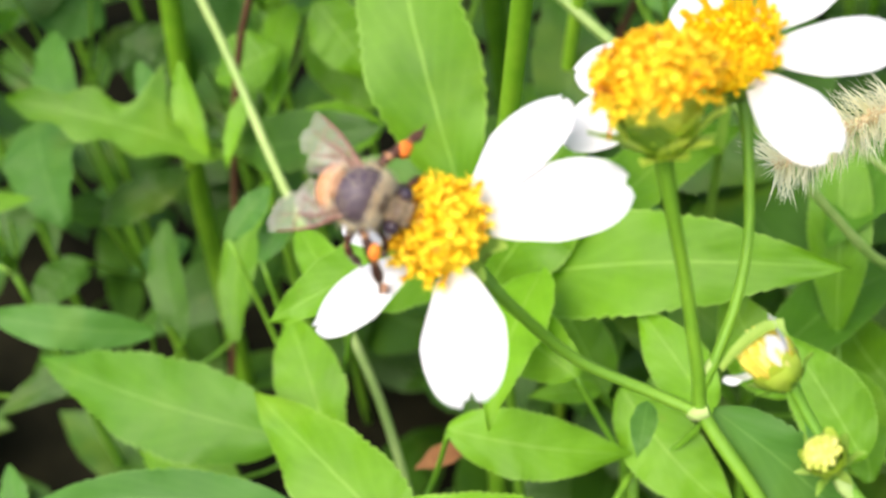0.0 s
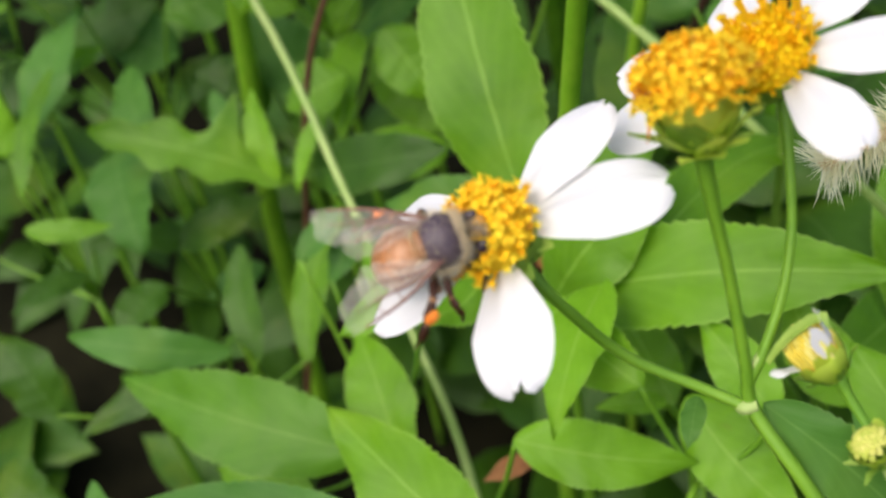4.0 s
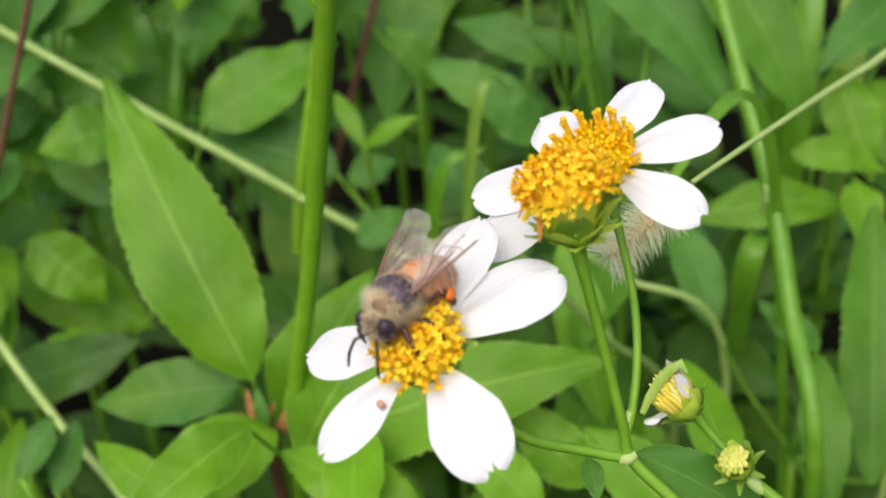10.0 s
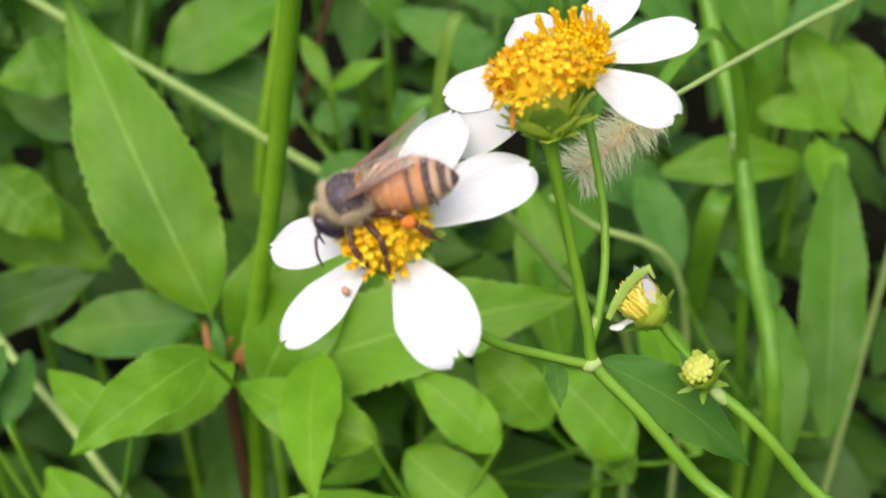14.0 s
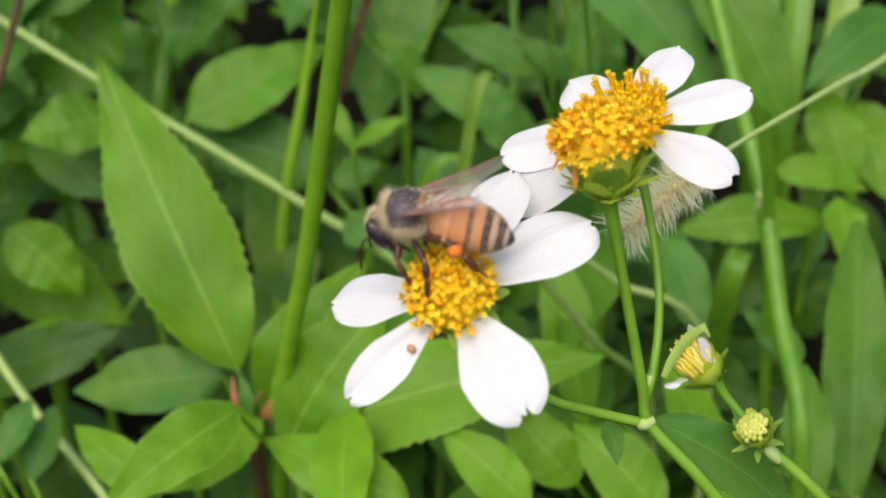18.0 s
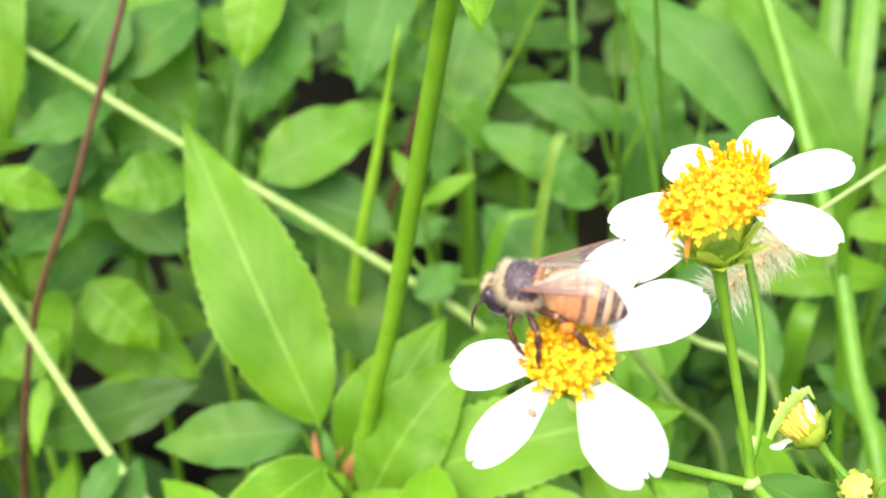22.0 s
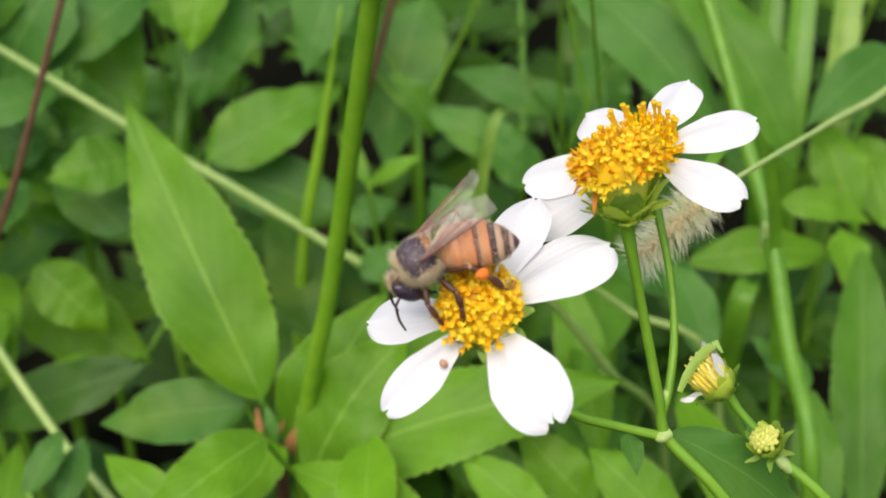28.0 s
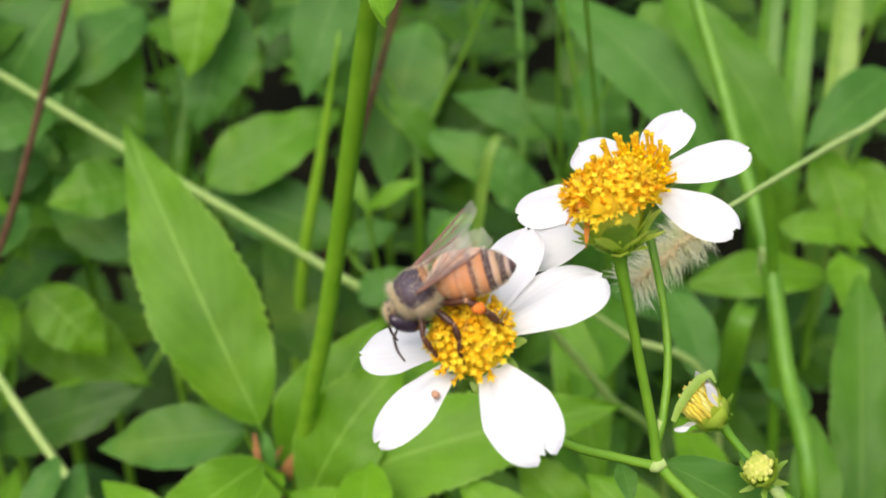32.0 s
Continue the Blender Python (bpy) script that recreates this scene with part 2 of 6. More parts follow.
def spline(points, n):
    """Catmull-Rom through the points, n samples a span."""
    pts = [Vector(p) for p in points]
    pts = [2 * pts[0] - pts[1], *pts, 2 * pts[-1] - pts[-2]]
    out = []
    for i in range(1, len(pts) - 2):
        a, b, c, d = pts[i - 1 : i + 3]
        for k in range(n):
            s = k / n
            out.append(0.5 * (2 * b + (c - a) * s + (2 * a - 5 * b + 4 * c - d) * s * s + (3 * b - a - 3 * c + d) * s**3))
    out.append(pts[-2])
    return out


def tube(points, radii, sides=8, n=6, ridges=0.0, wob=0.0, seed=0):
    """A round or ridged tube along the spline; radii are spread over its length. Gives verts and faces."""
    line = spline(points, n)
    rnd = random.Random(seed)
    verts, faces = [], []
    x = None
    for i, p in enumerate(line):
        t = (line[min(i + 1, len(line) - 1)] - line[max(i - 1, 0)]).normalized()
        if x is None:
            x = t.cross(Vector((0.31, 0.2, 0.93)))
            if x.length < 0.05:
                x = t.cross(Vector((1, 0, 0)))
        x = (x - t * x.dot(t)).normalized()
        y = t.cross(x)
        f = i / (len(line) - 1) * (len(radii) - 1)
        k = min(int(f), len(radii) - 2) if len(radii) > 1 else 0
        r = radii[k] + (radii[k + 1] - radii[k]) * (f - k) if len(radii) > 1 else radii[0]
        r *= 1 + wob * rnd.uniform(-1, 1)
        for s in range(sides):
            a = 2 * math.pi * s / sides
            q = r * (1 + ridges * (1 if s % 2 else -1))
            verts.append(p + x * (q * math.cos(a)) + y * (q * math.sin(a)))
    for i in range(len(line) - 1):
        for s in range(sides):
            a, b = i * sides + s, i * sides + (s + 1) % sides
            faces.append((a, b, b + sides, a + sides))
    faces.append(tuple(range(sides - 1, -1, -1)))
    last = (len(line) - 1) * sides
    faces.append(tuple(range(last, last + sides)))
    return verts, faces


def join(*meshes):
    verts, faces = [], []
    for v, f in meshes:
        o = len(verts)
        verts.extend(v)
        faces.extend(tuple(i + o for i in q) for q in f)
    return verts, faces


def lathe(profile, sides=20, squash=1.0, sag=0.0):
    """A body along x from (x, radius) pairs; squash flattens it in z."""
    verts, faces = [], []
    for x, r in profile:
        for k in range(sides):
            a = 2 * math.pi * k / sides
            verts.append(Vector((x, r * math.cos(a), r * math.sin(a) * squash + sag * (x * x))))
    for i in range(len(profile) - 1):
        for k in range(sides):
            a, b = i * sides + k, i * sides + (k + 1) % sides
            faces.append((a, b, b + sides, a + sides))
    faces.append(tuple(range(sides - 1, -1, -1)))
    last = (len(profile) - 1) * sides
    faces.append(tuple(range(last, last + sides)))
    return verts, faces


def ball(centre, radii, rings=10, sides=14, turn=None):
    verts, faces = [], []
    for i in range(rings + 1):
        a = math.pi * i / rings
        for k in range(sides):
            b = 2 * math.pi * k / sides
            p = Vector((radii[0] * math.sin(a) * math.cos(b), radii[1] * math.sin(a) * math.sin(b), radii[2] * math.cos(a)))
            verts.append(Vector(centre) + (turn @ p if turn else p))
    for i in range(rings):
        for k in range(sides):
            a, b = i * sides + k, i * sides + (k + 1) % sides
            faces.append((a, a + sides, b + sides, b))
    return verts, faces


def outline(shape, s):
    """Half width of a blade, from its base (0) to its tip (1)."""
    if shape == "l":
        return math.sin(math.pi * min(1, s * 0.93 + 0.05)) ** 0.85
    if shape == "h":
        return (min(1, s / 0.16) ** 0.6) * (1 - s) ** 0.75 * 1.18
    if shape == "z":
        return math.sin(math.pi * min(1, s * 0.95 + 0.03)) ** 0.7 * (1 + 0.22 * math.sin(s * 23.0))
    if shape == "a":
        return s**0.70 * (1 - s) ** 1.25 * 3.57
    return s**0.66 * (1 - s) ** 1.10 * 3.16


FACE = Vector((-0.05, -0.62, 0.78))


def blade(base, tip, width, roll=0.0, shape="o", bend=0.06, teeth=25, rows=100, seed=0, face=FACE, fold=0.14):
    """A leaf blade: toothed rim, folded along its midrib, arched, with an uneven surface. Verts, faces and UVs."""
    rnd = random.Random(seed)
    b, t = Vector(base), Vector(tip)
    along = t - b
    length = along.length
    along.normalize()
    up = face - along * face.dot(along)
    up = up.normalized() if up.length > 0.05 else along.orthogonal().normalized()
    up = Matrix.Rotation(radians(roll), 3, along) @ up
    side = along.cross(up)
    cols = [-1, -0.66, -0.33, 0, 0.33, 0.66, 1]
    sway = rnd.uniform(-0.05, 0.05)
    ph = rnd.uniform(0, 6)
    verts, uvs, faces = [], [], []
    for i in range(rows + 1):
        s = i / rows
        w = max(0.004, outline(shape, s) * width / 2)
        tooth = ((s * teeth + ph) % 1.0) * (0.070 + 0.03 * math.sin(s * 31 + ph)) if 0.12 < s < 0.98 else 0
        lobe = 1.5 * math.exp(-(((s - 0.33) / 0.055) ** 2)) + 0.35 * math.exp(-(((s - 0.12) / 0.05) ** 2)) if shape == "z" else 0.0
        arch = math.sin(math.pi * s) * bend * length - s * s * 0.03 * length
        mid = b + along * (s * length) + up * arch + side * (math.sin(math.pi * s) * sway * length)
        for c in cols:
            ww = w * (1 - tooth if abs(c) == 1 else 1 - tooth * 0.3) * (1 + lobe if c > 0 else 1)
            lift = abs(c) * w * fold * 2 - (c * c) * w * 0.16
            lift += 0.055 * width * math.sin(s * 9 + ph + c * 2.1) * abs(c) + 0.030 * width * math.sin(s * 21 + ph * 2 - c * 1.3) * c * c + 0.007 * width * math.sin(s * 44 - abs(c) * 5)
            verts.append(mid + side * (c * ww) + up * lift + along * (abs(c) * w * 0.10))
            uvs.append((0.5 + c / 2, s))
    m = len(cols)
    for i in range(rows):
        for j in range(m - 1):
            a = i * m + j
            faces.append((a, a + 1, a + m + 1, a + m))
    return verts, faces, uvs


def leaf(parent, at, base, tip, width, roll=0, shape="o", mat="g", bend=0.06, name="leaf", label="", **kw):
    v, f, uv = blade(local(at, base), local(at, tip), width, roll, shape, bend, seed=int(abs(base[0] * 971 + tip[2] * 613 + tip[0] * 77)), **kw)
    # 's' is the shaded copy of 'g', for leaves low down or behind
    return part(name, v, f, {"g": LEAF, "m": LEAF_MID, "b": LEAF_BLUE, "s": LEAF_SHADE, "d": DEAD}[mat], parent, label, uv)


def stalk(name, at, points, radii, mat, parent, label="", **kw):
    v, f = tube([local(at, p) for p in points], radii, **kw)
    return part(name, v, f, mat, parent, label)

# ---- ground: one sheet to the horizon, rough soil under the plants ----
def build_ground():
    verts, faces = [], []
    xs = sorted({round(-60 + i * 2.0, 3) for i in range(61)} | {-150000, -20000, -3000, -600, -150, 150, 600, 3000, 20000, 150000})
    ys = sorted({round(-20 + i * 2.0, 3) for i in range(51)} | {-150000, -20000, -3000, -600, -100, 140, 600, 3000, 20000, 150000})
    for y in ys:
        for x in xs:
            near = abs(x) < 61 and -21 < y < 82
            z = 0.9 * noise.noise((x * 0.11, y * 0.11, 0)) + 0.4 * noise.noise((x * 0.4, y * 0.4, 3)) if near else 0
            verts.append((x, y, z - 0.3))
    m = len(xs)
    for j in range(len(ys) - 1):
        for i in range(m - 1):
            a = j * m + i
            faces.append((a, a + 1, a + m + 1, a + m))
    tagged(part("ground", verts, faces, SOIL), "soil under dense green weeds, near-black with the shade in its colour", "ground", kind="structure")


build_ground()


# ---- undergrowth: lower leaves that nobody could count, deep shade put into their colour ----
def build_undergrowth():
    rnd = random.Random(5)
    verts, faces, uvs = [], [], []
    for k in range(2900):
        x, y = (rnd.uniform(-50, 36), rnd.uniform(10, 30)) if k % 2 else (rnd.uniform(-80, 45), rnd.uniform(30, 110))
        low = 7.0 if y < 28 else 7.0 + (y - 28) * 0.42
        z = rnd.uniform(1.0, min(20.0, low))
        if x < -5 and y < 25:
            z = min(z, rnd.uniform(0.8, 3.0))
        if x < -7 and y < 29 and rnd.random() < 0.88:
            continue
        a = rnd.uniform(0, 2 * math.pi)
        size = rnd.uniform(2.6, 6.0)
        d = Vector((math.cos(a), math.sin(a), rnd.uniform(-0.5, 0.35))) * size
        b = Vector((x, y, z))
        v, f, uv = blade(b, b + d, size * rnd.uniform(0.4, 0.62), rnd.uniform(-30, 30), "o", rnd.uniform(0.03, 0.14), 7, 8, k, Vector((0, -0.25, 0.95)))
        o = len(verts)
        verts.extend(v)
        uvs.extend(uv)
        faces.extend(tuple(i + o for i in q) for q in f)
    for k in range(420):
        y = rnd.uniform(23, 38)
        x = rnd.uniform(-6, 8) + (y - 23) * 0.1
        z = 21.0 - (y - 20) * 0.62 - rnd.uniform(0.5, 9.0)
        a, size = rnd.uniform(0, 2 * math.pi), rnd.uniform(2.4, 4.6)
        b = Vector((x, y, max(1.0, z)))
        d = Vector((math.cos(a), math.sin(a), rnd.uniform(-0.4, 0.5))) * size
        v, f, uv = blade(b, b + d, size * rnd.uniform(0.38, 0.58), rnd.uniform(-30, 30), "o", rnd.uniform(0.03, 0.14), 9, 14, k + 5000, Vector((0, -0.45, 0.88)))
        o = len(verts)
        verts.extend(v)
        uvs.extend(uv)
        faces.extend(tuple(i + o for i in q) for q in f)
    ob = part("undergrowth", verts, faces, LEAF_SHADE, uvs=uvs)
    tagged(ob, "dense undergrowth of small green weed leaves, shade put into their colour", "undergrowth", kind="stuff")


build_undergrowth()


# ---- the low weeds go on all round, out of the near view ----
def build_meadow():
    rnd = random.Random(15)
    verts, faces, uvs = [], [], []
    for k in range(5200):
        r, a = 26 + 330 * rnd.random() ** 0.8, rnd.uniform(0, 2 * math.pi)
        x, y = r * math.cos(a), r * math.sin(a)
        if -85 < x < 50 and 8 < y < 112:
            continue
        z = rnd.uniform(1.5, 7.0) if r < 60 else rnd.uniform(2, 16)
        size = rnd.uniform(5, 9) if r < 120 else rnd.uniform(9, 18)
        b, turn = Vector((x, y, z)), rnd.uniform(0, 2 * math.pi)
        d = Vector((math.cos(turn), math.sin(turn), rnd.uniform(-0.4, 0.5))) * size
        v, f, uv = blade(b, b + d, size * rnd.uniform(0.35, 0.55), rnd.uniform(-30, 30), "o", 0.1, 5, 5, k, Vector((0, 0, 1)))
        o = len(verts)
        verts.extend(v)
        uvs.extend(uv)
        faces.extend(tuple(i + o for i in q) for q in f)
    # these weeds also wear the leaf colour with shade painted in
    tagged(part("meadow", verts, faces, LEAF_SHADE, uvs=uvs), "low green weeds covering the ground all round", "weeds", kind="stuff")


build_meadow()


# ---- leafy weeds round the flowers; 's' leaves have shade painted into their colour ----
def weed(top, leaves):
    foot = (top[0] + 0.35 * math.sin(top[1]), top[1] + 0.8, 0.0)
    ob = thing("weed_plant", foot, "leafy green weed with toothed pointed leaves", "weed", "weeds behind the flowers")
    mid = ((foot[0] + top[0]) / 2 + 0.25, (foot[1] + top[1]) / 2 - 0.2, top[2] * 0.5)
    stalk("stem", foot, [(foot[0], foot[1], -0.6), mid, top], [0.16, 0.13, 0.10], STEM, ob, sides=8, n=5)
    for base, tip, width, roll, shape, mat, bend in leaves:
        b = Vector(base)
        away = (b - Vector(tip)).normalized()
        if (b - Vector(top)).length > 0.4:
            stalk("petiole", foot, [top, Vector(top).lerp(b, 0.6) + Vector((0, 0.1, -0.3)), b - away * 0.05], [0.07, 0.05, 0.045], STEM, ob, sides=6, n=4)
        leaf(ob, foot, base, tip, width, roll, shape, mat, bend)
    return ob


weed((-20.46, 25.13, 13.85), [
    ((-20.86, 22.54, 17.85), (-20.21, 24.10, 18.15), 1.03, 0, 'o', 'g', 0.06),
    ((-19.09, 25.81, 16.83), (-21.45, 25.18, 17.65), 2.00, 0, 'o', 'b', 0.06),
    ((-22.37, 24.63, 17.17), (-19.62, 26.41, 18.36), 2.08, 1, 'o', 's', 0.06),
    ((-21.99, 23.63, 20.22), (-19.01, 23.82, 20.06), 1.17, -20, 'o', 'b', 0.06),
    ((-20.73, 23.95, 20.54), (-17.96, 24.49, 20.67), 1.11, -10, 'o', 'b', 0.06),
    ((-17.64, 24.20, 19.42), (-15.38, 26.39, 19.85), 1.91, 13, 'o', 'm', 0.06),
    ((-20.53, 26.95, 14.15), (-19.47, 28.04, 15.40), 1.26, 20, 'o', 's', 0.06),
])
weed((10.78, 34.88, 15.77), [
    ((12.40, 34.76, 24.09), (15.26, 34.89, 23.97), 1.22, 8, 'o', 'b', 0.06),
    ((8.55, 36.91, 21.12), (10.71, 37.41, 19.94), 1.31, 7, 'o', 'm', 0.06),
    ((12.37, 34.35, 19.87), (11.22, 33.95, 18.73), 1.18, 0, 'o', 'b', 0.06),
    ((10.79, 32.45, 19.56), (10.60, 33.44, 20.77), 1.00, -10, 'o', 'm', 0.06),
    ((10.83, 36.89, 22.12), (13.90, 36.96, 23.39), 2.06, 10, 'o', 'm', 0.06),
    ((9.81, 33.76, 16.80), (7.97, 34.76, 17.73), 1.14, 6, 'o', 'b', 0.06),
    ((10.72, 30.85, 16.07), (8.72, 29.40, 14.80), 1.88, 8, 'o', 'b', 0.06),
])
weed((-4.42, 18.57, 18.53), [
    ((-4.58, 18.28, 20.49), (-7.59, 22.10, 25.60), 2.30, 0, 'a', 'g', 0.05),
    ((-4.99, 18.75, 19.95), (-8.30, 18.95, 19.31), 1.44, 0, 'o', 'b', 0.06),
    ((-4.00, 17.09, 20.26), (-6.50, 15.17, 20.16), 1.61, 0, 'o', 'g', 0.06),
    ((-4.11, 17.75, 19.82), (-2.06, 18.75, 22.82), 1.86, 0, 'o', 'g', 0.06),
])
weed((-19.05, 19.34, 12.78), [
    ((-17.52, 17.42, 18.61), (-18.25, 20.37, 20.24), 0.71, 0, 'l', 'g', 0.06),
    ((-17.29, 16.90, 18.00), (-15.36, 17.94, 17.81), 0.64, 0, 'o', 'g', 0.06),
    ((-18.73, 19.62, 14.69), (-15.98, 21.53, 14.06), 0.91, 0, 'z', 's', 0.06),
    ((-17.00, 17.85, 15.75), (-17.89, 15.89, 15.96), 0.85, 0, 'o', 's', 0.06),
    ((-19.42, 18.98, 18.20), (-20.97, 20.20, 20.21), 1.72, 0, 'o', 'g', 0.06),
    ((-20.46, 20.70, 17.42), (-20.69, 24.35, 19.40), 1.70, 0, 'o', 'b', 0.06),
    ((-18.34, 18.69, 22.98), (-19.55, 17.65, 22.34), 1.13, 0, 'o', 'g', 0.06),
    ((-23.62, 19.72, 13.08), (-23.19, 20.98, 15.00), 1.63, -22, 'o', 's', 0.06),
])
weed((-12.30, 22.60, 16.49), [
    ((-12.78, 26.68, 17.40), (-8.95, 25.41, 16.03), 2.34, 0, 'o', 'g', 0.06),
    ((-11.86, 21.10, 17.64), (-7.85, 21.09, 19.29), 1.52, 0, 'l', 's', 0.06),
    ((-11.73, 23.65, 18.87), (-13.21, 22.62, 18.24), 1.68, 0, 'o', 'g', 0.06),
    ((-11.40, 21.46, 19.13), (-11.47, 20.10, 17.90), 0.52, 0, 'o', 'g', 0.06),
    ((-12.71, 21.53, 16.86), (-17.59, 20.13, 18.61), 1.25, 0, 'z', 'g', 0.06),
    ((-12.86, 21.28, 17.02), (-14.01, 22.51, 18.80), 0.82, 0, 'l', 'g', 0.06),
    ((-14.20, 21.50, 17.56), (-15.11, 22.33, 18.70), 0.69, 0, 'l', 'b', 0.06),
])
weed((-0.93, 17.12, 16.57), [
    ((-1.18, 16.31, 18.32), (-2.37, 15.67, 18.43), 0.49, 0, 'o', 'g', 0.06),
    ((-0.50, 16.64, 18.21), (0.53, 17.52, 18.41), 0.49, 0, 'o', 'g', 0.06),
    ((-0.70, 15.90, 19.13), (1.77, 14.67, 18.04), 1.42, 0, 'o', 'g', 0.06),
    ((-1.32, 17.24, 17.04), (-3.16, 19.13, 17.61), 1.26, 0, 'o', 'g', 0.06),
])
weed((-8.57, 26.53, 16.80), [
    ((-7.26, 27.54, 21.09), (-3.72, 29.43, 22.42), 2.10, 0, 'o', 'm', 0.06),
    ((-9.16, 26.04, 19.72), (-11.56, 28.05, 21.17), 1.65, 0, 'o', 'b', 0.06),
    ((-9.13, 23.62, 17.10), (-11.46, 21.59, 17.36), 1.61, 0, 'o', 'g', 0.06),
    ((-8.75, 26.51, 21.74), (-10.85, 25.42, 21.65), 1.70, 0, 'o', 'm', 0.06),
])
weed((6.77, 19.60, 16.76), [
    ((8.16, 18.40, 17.06), (8.73, 22.81, 21.23), 1.51, 0, 'l', 'm', 0.06),
    ((7.06, 19.94, 19.57), (5.79, 20.48, 20.49), 0.74, 0, 'o', 'b', 0.06),
    ((4.96, 20.55, 19.70), (4.26, 22.57, 21.07), 1.08, 0, 'l', 'b', 0.06),
    ((6.90, 17.10, 17.87), (6.97, 19.48, 19.78), 1.06, 0, 'l', 'm', 0.06),
])
weed((-16.67, 21.68, 11.12), [
    ((-17.71, 22.02, 17.00), (-19.10, 23.80, 17.96), 1.47, 0, 'o', 'b', 0.06),
    ((-17.99, 21.09, 17.07), (-16.20, 19.02, 15.60), 2.29, 0, 'o', 'b', 0.06),
    ((-16.21, 20.36, 14.61), (-14.33, 22.38, 15.34), 1.30, 0, 'o', 's', 0.06),
    ((-15.45, 18.77, 14.94), (-16.17, 17.05, 14.53), 1.30, 0, 'o', 's', 0.06),
    ((-15.98, 23.15, 11.42), (-17.35, 21.66, 10.87), 1.16, 17, 'o', 'b', 0.06),
])
weed((-25.30, 33.54, 23.90), [
    ((-25.30, 32.94, 25.50), (-25.63, 30.96, 23.99), 1.78, 22, 'o', 'g', 0.06),
])
weed((3.17, 17.31, 17.48), [
    ((2.52, 19.44, 18.05), (1.76, 21.96, 21.17), 1.20, 0, 'l', 'g', 0.06),
    ((2.05, 16.57, 19.14), (0.57, 17.68, 20.42), 1.23, 0, 'o', 'g', 0.06),
    ((3.43, 15.22, 19.75), (1.83, 16.45, 20.85), 1.26, 0, 'o', 'g', 0.06),
    ((4.70, 15.61, 19.37), (4.08, 19.42, 19.82), 1.02, 0, 'l', 'g', 0.06),
])
weed((-8.80, 30.96, 19.11), [
    ((-7.20, 30.92, 26.27), (-7.76, 28.92, 23.49), 1.80, 0, 'o', 'g', 0.06),
    ((-6.84, 31.16, 24.94), (-7.77, 29.16, 21.80), 2.32, 0, 'o', 'b', 0.06),
    ((-9.42, 28.43, 21.66), (-11.71, 28.70, 22.21), 1.22, 0, 'o', 'm', 0.06),
    ((-8.91, 29.99, 25.02), (-11.21, 27.81, 23.50), 1.92, 0, 'o', 'b', 0.06),
    ((-10.36, 30.20, 20.82), (-7.83, 29.94, 19.78), 1.58, -8, 'o', 'm', 0.06),
    ((-10.07, 31.48, 19.41), (-10.98, 30.71, 17.47), 1.76, -8, 'o', 'b', 0.06),
])
weed((-15.49, 35.64, 18.53), [
    ((-16.39, 37.14, 25.00), (-19.22, 36.05, 23.54), 1.58, 14, 'o', 'g', 0.06),
    ((-18.80, 35.43, 24.06), (-15.97, 36.27, 22.09), 1.68, -16, 'o', 'g', 0.06),
    ((-14.65, 37.45, 25.35), (-12.96, 35.47, 22.76), 2.30, 14, 'o', 'b', 0.06),
    ((-14.52, 36.36, 23.27), (-19.08, 36.02, 24.16), 2.14, 0, 'o', 'm', 0.06),
    ((-16.41, 32.99, 22.02), (-14.22, 35.30, 22.66), 1.69, 24, 'o', 'g', 0.06),
    ((-14.56, 33.84, 20.39), (-12.25, 32.46, 17.66), 2.94, -6, 'o', 'b', 0.06),
    ((-16.00, 35.06, 21.81), (-14.36, 36.29, 23.70), 1.56, 10, 'o', 'g', 0.06),
    ((-14.98, 33.72, 22.46), (-15.41, 32.51, 21.12), 1.13, 8, 'o', 'm', 0.06),
    ((-13.07, 33.39, 18.83), (-13.48, 35.08, 20.79), 1.93, -5, 'o', 'b', 0.06),
])
weed((-3.32, 16.96, 19.11), [
    ((-3.49, 16.73, 19.85), (-1.49, 17.97, 22.50), 1.86, 0, 'o', 'g', 0.06),
    ((-3.49, 16.82, 19.99), (2.56, 17.23, 21.86), 1.96, 0, 'o', 'g', 0.06),
    ((-4.06, 15.57, 21.84), (-5.92, 13.44, 21.58), 1.21, 0, 'o', 'g', 0.06),
    ((-2.24, 16.32, 21.15), (-2.04, 13.15, 20.81), 1.13, 0, 'o', 'g', 0.06),
])
weed((3.39, 24.64, 19.38), [
    ((4.45, 27.70, 26.39), (7.30, 24.22, 22.66), 1.75, 0, 'l', 'm', 0.06),
    ((5.20, 24.68, 19.68), (8.86, 25.05, 19.72), 1.27, 0, 'l', 'g', 0.06),
    ((3.16, 24.23, 20.00), (5.52, 23.91, 19.38), 1.39, 0, 'o', 'b', 0.06),
    ((1.68, 20.91, 29.92), (-0.58, 18.01, 29.99), 0.80, 0, 'l', 'b', 0.06),
    ((1.25, 24.47, 29.69), (-1.72, 23.35, 30.21), 0.78, 0, 'l', 'b', 0.06),
])
weed((-1.74, 30.50, 20.77), [
    ((-3.08, 30.47, 22.71), (-5.52, 30.75, 23.28), 1.10, 0, 'o', 'm', 0.06),
    ((-1.63, 33.52, 23.38), (-2.69, 30.23, 19.27), 2.58, 0, 'o', 'b', 0.06),
    ((-3.58, 31.14, 25.72), (-4.67, 28.72, 22.96), 1.83, 0, 'o', 'b', 0.06),
    ((0.56, 29.69, 26.35), (-0.49, 29.43, 26.73), 0.83, 0, 'o', 'b', 0.06),
    ((-1.14, 29.16, 21.07), (-2.42, 29.61, 22.64), 0.92, 0, 'l', 'm', 0.06),
])
